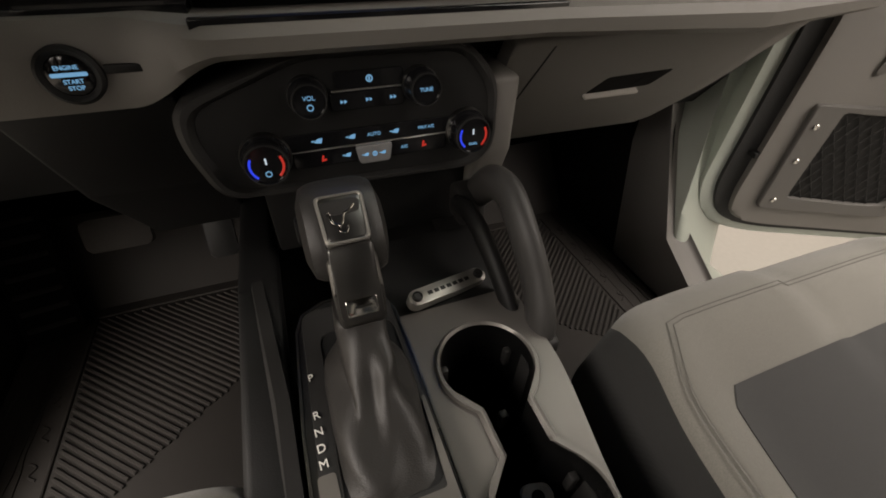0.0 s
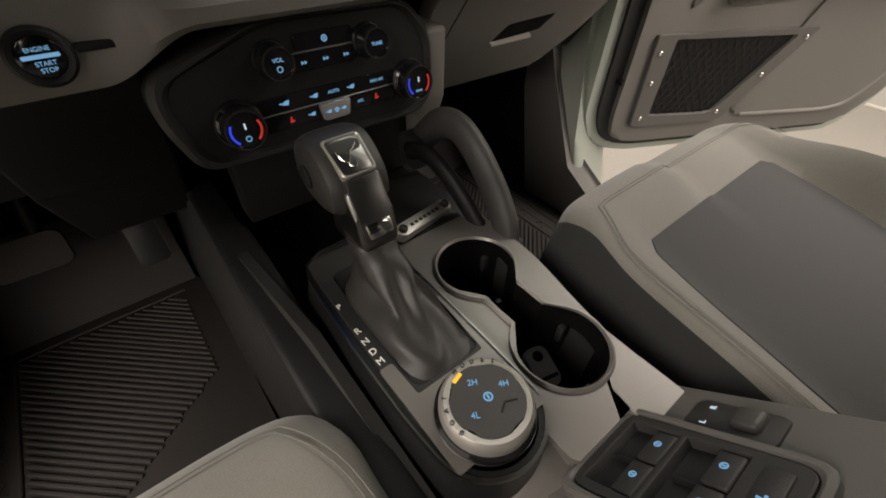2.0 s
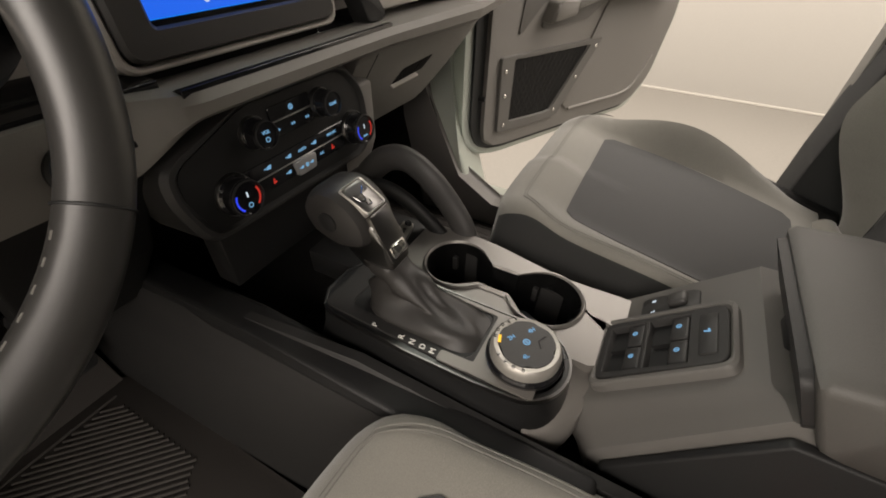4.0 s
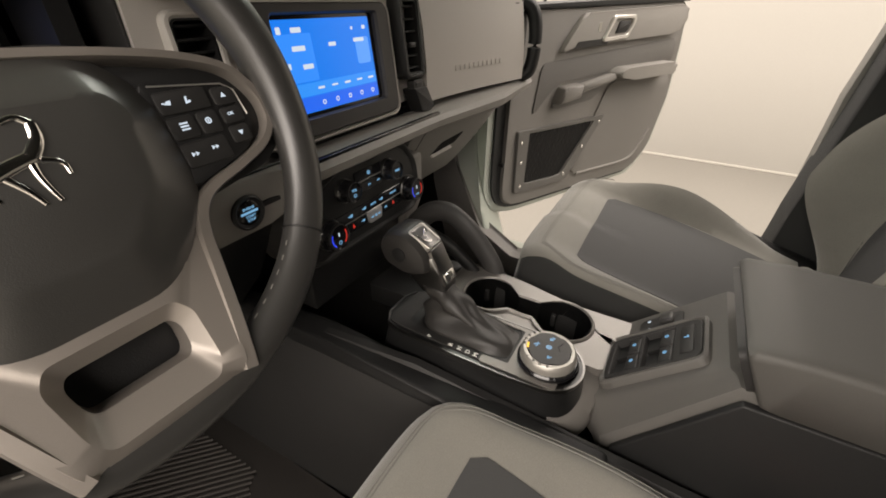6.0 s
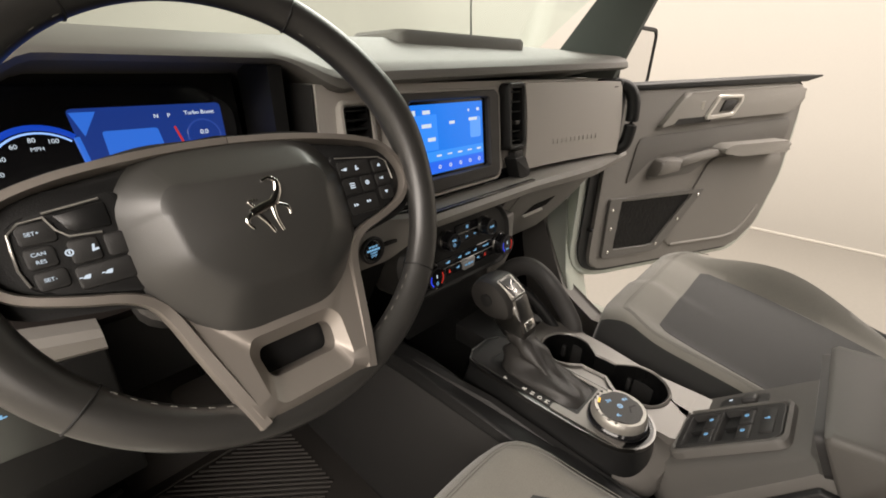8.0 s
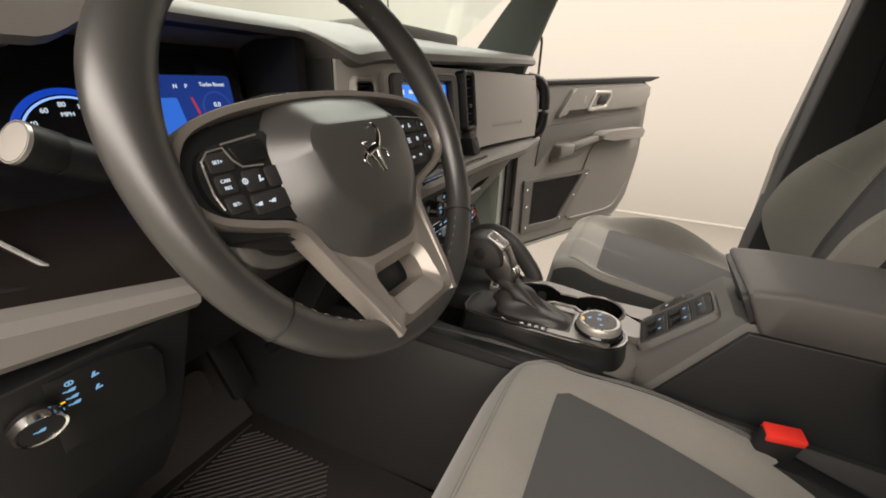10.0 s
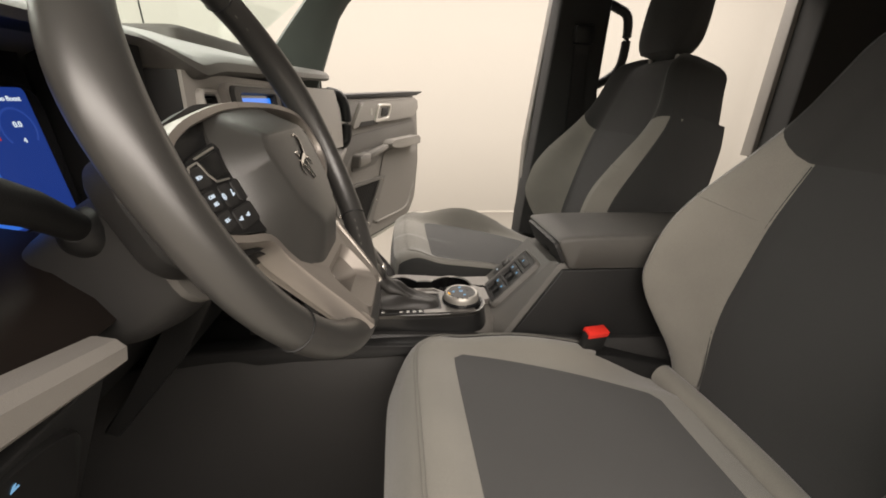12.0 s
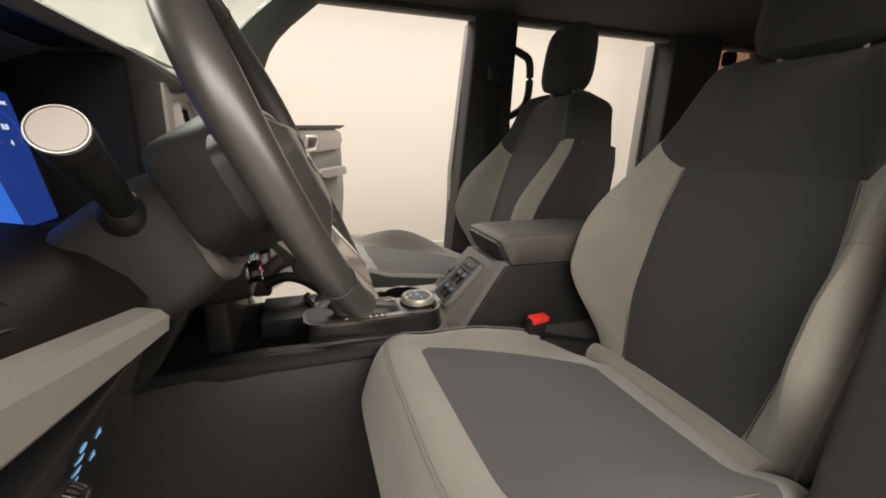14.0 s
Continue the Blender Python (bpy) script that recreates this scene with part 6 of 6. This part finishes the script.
# ---- pedals ----
ped = thing("brake_pedal", (-0.40, 0.80, FLOOR + 0.2), "wide black rubber brake pedal", "pedal")
PM = facing((-0.408, 0.775, 0.845), (1, 0, 0), (0, 0.45, 0.89))
part("pad", prism(rrect(0.105, 0.060, 0.012), -0.008, 0.008, PM, 0.003), M_RUBBER, ped)
part("arm", tube([PM @ Vector((0.02, 0.0, -0.008)), (-0.385, 0.88, 0.95), (-0.385, 0.95, 1.15)], 0.010, 10), M_BLACK, ped)
acc = thing("accelerator_pedal", (-0.25, 0.85, FLOOR), "tall black accelerator pedal", "pedal")
AM = facing((-0.262, 0.835, 0.79), (1, 0, 0), (0, 0.5, 0.86))
part("pad", prism(rrect(0.055, 0.150, 0.012), -0.008, 0.008, AM, 0.003), M_BLACK, acc)
part("arm", tube([AM @ Vector((0, 0.05, -0.008)), (-0.262, 0.95, 1.0), (-0.262, 1.05, 1.15)], 0.009, 10), M_BLACK, acc)
foot = thing("foot_rest", (-0.64, 0.86, FLOOR), "sloping black foot rest", "foot rest")
FR = facing((-0.625, 0.86, 0.72), (1, 0.15, 0), (0, 0.6, 0.8))
part("pad", prism(rrect(0.10, 0.28, 0.02), -0.03, 0.0, FR, 0.004), M_CARPET, foot)
for i in range(7):
    part("rib", box(-0.040, 0.040, -0.110 + 0.036 * i, -0.100 + 0.036 * i, -0.001, 0.004, 0.002, 2, FR), M_RUBBER, foot)


# ---- floor mats ----
def mat_thing(name, cx, s, label):
    e = thing(name, (cx, 0.5, FLOOR), label, "floor mat", "floor mats")
    z = FLOOR + 0.004
    part("base", prism(rpoly([(cx - 0.235, 0.10), (cx + 0.225, 0.10), (cx + 0.225, 0.86), (cx - 0.235, 0.88)], 0.04, 4), FLOOR, z + 0.006, None, 0.003), M_RUBBER, e)
    part("upturn", along([(0.84, z), (0.98, z + 0.17), (0.99, z + 0.165), (0.855, z - 0.004)], cx - 0.22, cx + 0.21, 0.002), M_RUBBER, e)
    # ribbed field of slanting ridges with a cut inner corner
    x_out, x_in = 0.120, -0.180

    def inside(u, y):
        return x_in < u < x_out and 0.30 < y < 0.812 and y > 0.57 - 0.80 * (0.175 + u)

    for i in range(64):
        c = 0.20 + 0.0152 * i
        run = [(u, c + u * 0.92) for u in [x_in + 0.30 * k / 60 for k in range(61)] if inside(u, c + u * 0.92)]
        if len(run) > 3:
            p, q = run[0], run[-1]
            part("rib", tube([(cx - s * p[0], p[1], z + 0.0065), (cx - s * q[0], q[1], z + 0.0065)], 0.0034, 6), M_RUBBER, e)
    for line in ([(x_out + 0.006, 0.25), (x_out + 0.004, 0.55), (x_out + 0.002, 0.815)], [(x_out, 0.818), (0.0, 0.820), (x_in, 0.820)]):
        part("raised_lip", tube(smooth_path([(cx - s * u, y, z + 0.006) for u, y in line], 6), 0.0032, 8), M_RUBBER, e)
    # wavering contour lines beside the ribs
    rnd = random.Random(5 + int(10 * cx))
    for k in range(4):
        xx = cx - s * (0.160 + 0.019 * k)
        line = [(xx + 0.006 * math.sin(9 * y + 2.1 * k) + rnd.uniform(-0.002, 0.002), y, z + 0.006) for y in [0.14 + 0.03 * i for i in range(24)]]
        part("contour_line", tube(smooth_path(line, 3), 0.0016, 5), M_RUBBER, e)
    for k in range(9):
        y = 0.22 + 0.065 * k
        xx = cx - s * 0.140
        part("relief_mark", tube(smooth_path([(xx, y, z + 0.006), (xx - s * 0.012, y + 0.010, z + 0.006), (xx - s * 0.004, y + 0.022, z + 0.006), (xx - s * 0.016, y + 0.032, z + 0.006)], 3), 0.0022, 5), M_RUBBER, e)
    return e


mat_thing("floor_mat", -0.43, 1, "grey brown rubber driver floor mat with ribbed field")
mat_thing("floor_mat", 0.43, -1, "grey brown rubber passenger floor mat with ribbed field")

# ---- open passenger door ----
DU = Vector((0.9019, -0.4322, 0))
DM2 = facing((0.834, 0.466, 0), tuple(DU), (0, 0, 1))
door = thing("front_door", (0.834, 0.466, 0.76), "open sage painted front door with grey inner panel", "car door")
shell_o = rpoly([(-0.125, 1.40), (0.862, 1.44), (0.900, 1.30), (0.914, 1.08), (0.855, 0.84), (0.735, 0.752), (0.02, 0.750), (-0.08, 0.77), (-0.125, 0.85)], 0.04, 4)
part("painted_shell", prism(shell_o, -0.11, -0.022, DM2, 0.008), M_PAINT, door, "sage grey painted shell")
seal_o = rpoly([(-0.098, 1.40), (0.85, 1.435), (0.870, 1.30), (0.878, 1.08), (0.82, 0.86), (0.71, 0.772), (0.02, 0.772), (-0.065, 0.79), (-0.098, 0.86)], 0.04, 4)
part("weather_seal", prism(seal_o, -0.03, -0.012, DM2, 0.005), M_SEAL, door, "black rubber weather seal")
pan_o = rpoly([(-0.060, 1.402), (0.805, 1.432), (0.838, 1.395), (0.852, 1.20), (0.858, 1.08), (0.805, 0.875), (0.705, 0.788), (0.02, 0.790), (-0.045, 0.80), (-0.060, 0.85)], 0.03, 4)
part("door_panel", prism(pan_o, -0.02, 0.004, DM2, 0.008, 3), M_DOOR, door, "grained grey inner panel")
part("window_belt", prism(rpoly([(-0.075, 1.404), (0.82, 1.434), (0.905, 1.452), (0.907, 1.458), (-0.075, 1.418)], 0.003, 2), -0.10, 0.010, DM2, 0.002), M_BLACK, door, "black window sill strip")
up_o = rpoly([(0.215, 1.398), (0.795, 1.424), (0.828, 1.395), (0.805, 1.345), (0.740, 1.326), (0.175, 1.302), (0.122, 1.286)], 0.018, 4)
part("upper_trim", prism(up_o, 0.0, 0.022, DM2, 0.010, 3), M_DOOR_TRIM, door, "pale grey upper trim")
part("trim_shadow_slot", prism(rpoly([(0.195, 1.318), (0.345, 1.324), (0.345, 1.305), (0.182, 1.299)], 0.004, 2), 0.0, 0.0235, DM2), M_DARK, door)
mid_o = rpoly([(0.06, 1.26), (0.80, 1.31), (0.815, 1.225), (0.42, 1.215), (0.30, 1.205), (0.14, 1.195), (0.04, 1.10)], 0.02, 4)
part("middle_insert", prism(mid_o, 0.0, 0.008, DM2, 0.005), M_DOOR_DARK, door, "darker grey middle insert")
ho = rpoly([(0.352, 1.392), (0.474, 1.392), (0.478, 1.372), (0.448, 1.322), (0.318, 1.312), (0.312, 1.322)], 0.010, 4)
hi = rpoly([(0.366, 1.380), (0.458, 1.381), (0.461, 1.368), (0.437, 1.334), (0.336, 1.326), (0.333, 1.332)], 0.007, 4)
hd = part("handle_bezel", ring_prism(ho, hi, 0.012, 0.030, DM2, None, 0.004), M_BRIGHT, door, "bright silver door handle bezel")
part("handle_cup", prism(hi, 0.010, 0.018, DM2), M_BLACK, hd)
part("pull_lever", prism(rpoly([(0.392, 1.374), (0.452, 1.374), (0.436, 1.340), (0.376, 1.336)], 0.006, 3), 0.018, 0.027, DM2, 0.003), M_DARK, hd)
part("lock_marks", box(0.285, 0.300, 1.345, 1.372, 0.021, 0.0226, 0.0005, 1, DM2), M_SATIN, door)
ar = rpoly([(0.405, 1.212), (0.440, 1.228), (0.756, 1.232), (0.772, 1.205), (0.766, 1.188), (0.50, 1.186), (0.42, 1.198)], 0.010, 4)
part("armrest", prism(ar, 0.0, 0.062, DM2, 0.014, 3), M_DOOR_TRIM, door, "pale grey padded armrest")
pl_o = rpoly([(0.150, 1.185), (0.250, 1.190), (0.400, 1.212), (0.425, 1.180), (0.330, 1.125), (0.150, 1.112), (0.126, 1.120)], 0.014, 4)
part("pull_recess", prism(pl_o, 0.0, 0.010, DM2, 0.003), M_DOOR_DARK, door)
part("pull_grip", prism(rpoly([(0.150, 1.186), (0.245, 1.190), (0.235, 1.145), (0.126, 1.132)], 0.010, 3), 0.0, 0.045, DM2, 0.010), M_DOOR, door, "grey pull grip")
part("pull_grip_bar", prism(rpoly([(0.235, 1.190), (0.405, 1.212), (0.415, 1.190), (0.235, 1.160)], 0.008, 3), 0.020, 0.045, DM2, 0.006), M_DOOR, door)
lowp = rpoly([(0.425, 1.175), (0.82, 1.178), (0.836, 1.09), (0.780, 0.90), (0.690, 0.835), (0.330, 0.842), (0.28, 0.86)], 0.03, 4)
part("lower_panel", prism(lowp, 0.0, 0.010, DM2, 0.008, 3), M_DOOR, door, "raised grey lower panel")
part("lower_lip", tube([DM2 @ Vector(p) for p in smooth_path([(0.325, 0.846, 0.008), (0.50, 0.842, 0.009), (0.63, 0.842, 0.009), (0.70, 0.868, 0.009), (0.775, 0.96, 0.008)], 6)], 0.006, 8), M_DOOR_TRIM, door)
# bolted pocket frame with net
fo = rpoly([(-0.020, 1.060), (0.045, 1.060), (0.380, 1.062), (0.430, 1.062), (0.262, 0.838), (0.225, 0.832), (0.020, 0.835), (-0.012, 0.838)], 0.010, 3)
fi = rpoly([(0.035, 1.048), (0.080, 1.046), (0.300, 1.046), (0.370, 1.046), (0.225, 0.866), (0.195, 0.862), (0.060, 0.866), (0.035, 0.868)], 0.008, 3)
part("pocket_frame", ring_prism(fo, fi, 0.0, 0.014, DM2, None, 0.003), M_DOOR_DARK, door, "dark grey bolted pocket frame")
part("pocket_back", prism(fi, 0.0, 0.0055, DM2), M_BLACK, door)
bm = B()
for k in range(26):
    for sgn in (1, -1):
        x0 = -0.10 + 0.022 * k
        p, q = [], []
        for j in range(41):
            z = 0.862 + 0.186 * j / 40
            x = x0 + sgn * (z - 0.955) * 0.62
            right = 0.225 + (z - 0.866) / (1.046 - 0.866) * 0.145
            if 0.036 < x < right - 0.004:
                p.append((x, z, 0.0085 + 0.0005 * sgn))
            elif len(p) > 1:
                break
        if len(p) > 2:
            tube([DM2 @ Vector(v) for v in (p[0], p[-1])], 0.0011, 4, False, 1.0, (0, 0, 1), bm)
part("net", bm, M_DARK, door, "black elastic net")
for u, z in ((0.0, 1.020), (0.005, 0.950), (0.011, 0.860), (0.240, 0.862), (0.322, 0.954), (0.398, 1.040)):
    part("bolt", lathe([(0.0055, 0), (0.0055, 0.003), (0.0042, 0.004), (0.002, 0.0033)], 14, DM2 @ Matrix.Translation((u, z, 0.013))), M_CHROME, door, "bright bolt")
part("check_strap", box(-0.03, 0.03, -0.01, 0.01, -0.006, 0.006, 0.002, 1, Matrix.Translation((0.80, 0.50, 0.95))), M_BLACK, door)

# ---- outside mirror and aerial ----
mr = thing("side_mirror", (0.86, 0.60, 1.42), "side mirror in a black housing", "mirror")
MM = facing((1.060, 0.560, 1.502), (1, -0.03, 0), (0, 0, 1))
part("housing", prism(rrect(0.280, 0.192, 0.030, 6), -0.08, 0.004, MM, 0.008, 3), M_MID, mr, "black mirror housing")
part("housing_rim", ring_prism(rrect(0.284, 0.196, 0.032, 6), rrect(0.256, 0.168, 0.024, 6), 0.0, 0.012, MM, None, 0.004), M_BLACK, mr)
part("mirror_glass", prism(rrect(0.260, 0.172, 0.024, 6), 0.0, 0.0075, MM), M_MIRROR, mr, "mirror glass")
part("mirror_arm", box(0.78, 0.95, 0.59, 0.65, 1.42, 1.47, 0.012), M_BLACK, mr)
ant = thing("aerial", (0.64, 0.95, 1.38), "thin black mast aerial on the bonnet", "aerial")
part("mast", tube([(0.64, 0.95, 1.385), (0.632, 0.958, 1.62), (0.62, 0.97, 2.05)], [0.004, 0.0025, 0.002], 8), M_BLACK, ant)
part("foot", lathe([(0.012, 1.365), (0.012, 1.395), (0.005, 1.41)], 16, Matrix.Translation((0.64, 0.95, 0))), M_BLACK, ant)

# ---- middle pillar handle and belt ----
hnd = thing("pillar_grab_handle", (0.66, -0.55, 1.58), "black grab handle on the middle pillar", "grab handle")
part("bar", tube(smooth_path([(0.70, -0.49, 1.745), (0.695, -0.55, 1.722), (0.69, -0.588, 1.695), (0.69, -0.596, 1.62), (0.69, -0.588, 1.545), (0.695, -0.560, 1.505), (0.70, -0.49, 1.465)], 6), 0.0155, 12), M_BLACK, hnd)
belt = thing("seat_belt", (0.65, -0.42, 1.0), "black seat belt hanging on the middle pillar", "seat belt")
part("webbing", loft([[(0.652, -0.395, z), (0.652, -0.445, z), (0.649, -0.445, z), (0.649, -0.395, z)] for z in (0.75, 1.2, 1.62)]), M_BLACK, belt)
part("anchor", box(0.632, 0.662, -0.455, -0.385, 1.60, 1.66, 0.010), M_BLACK, belt)
rear = thing("rear_seat_belt", (0.66, -1.66, 1.30), "black rear seat belt hanging beside the rear window", "seat belt")
part("webbing", loft([[(0.640, y, z), (0.640, y - 0.046, z), (0.637, y - 0.046, z), (0.637, y, z)] for y, z in ((-1.72, 1.30), (-1.66, 1.55), (-1.60, 1.76))]), M_BLACK, rear)
part("anchor", box(0.628, 0.662, -1.655, -1.590, 1.735, 1.800, 0.010), M_BLACK, rear)
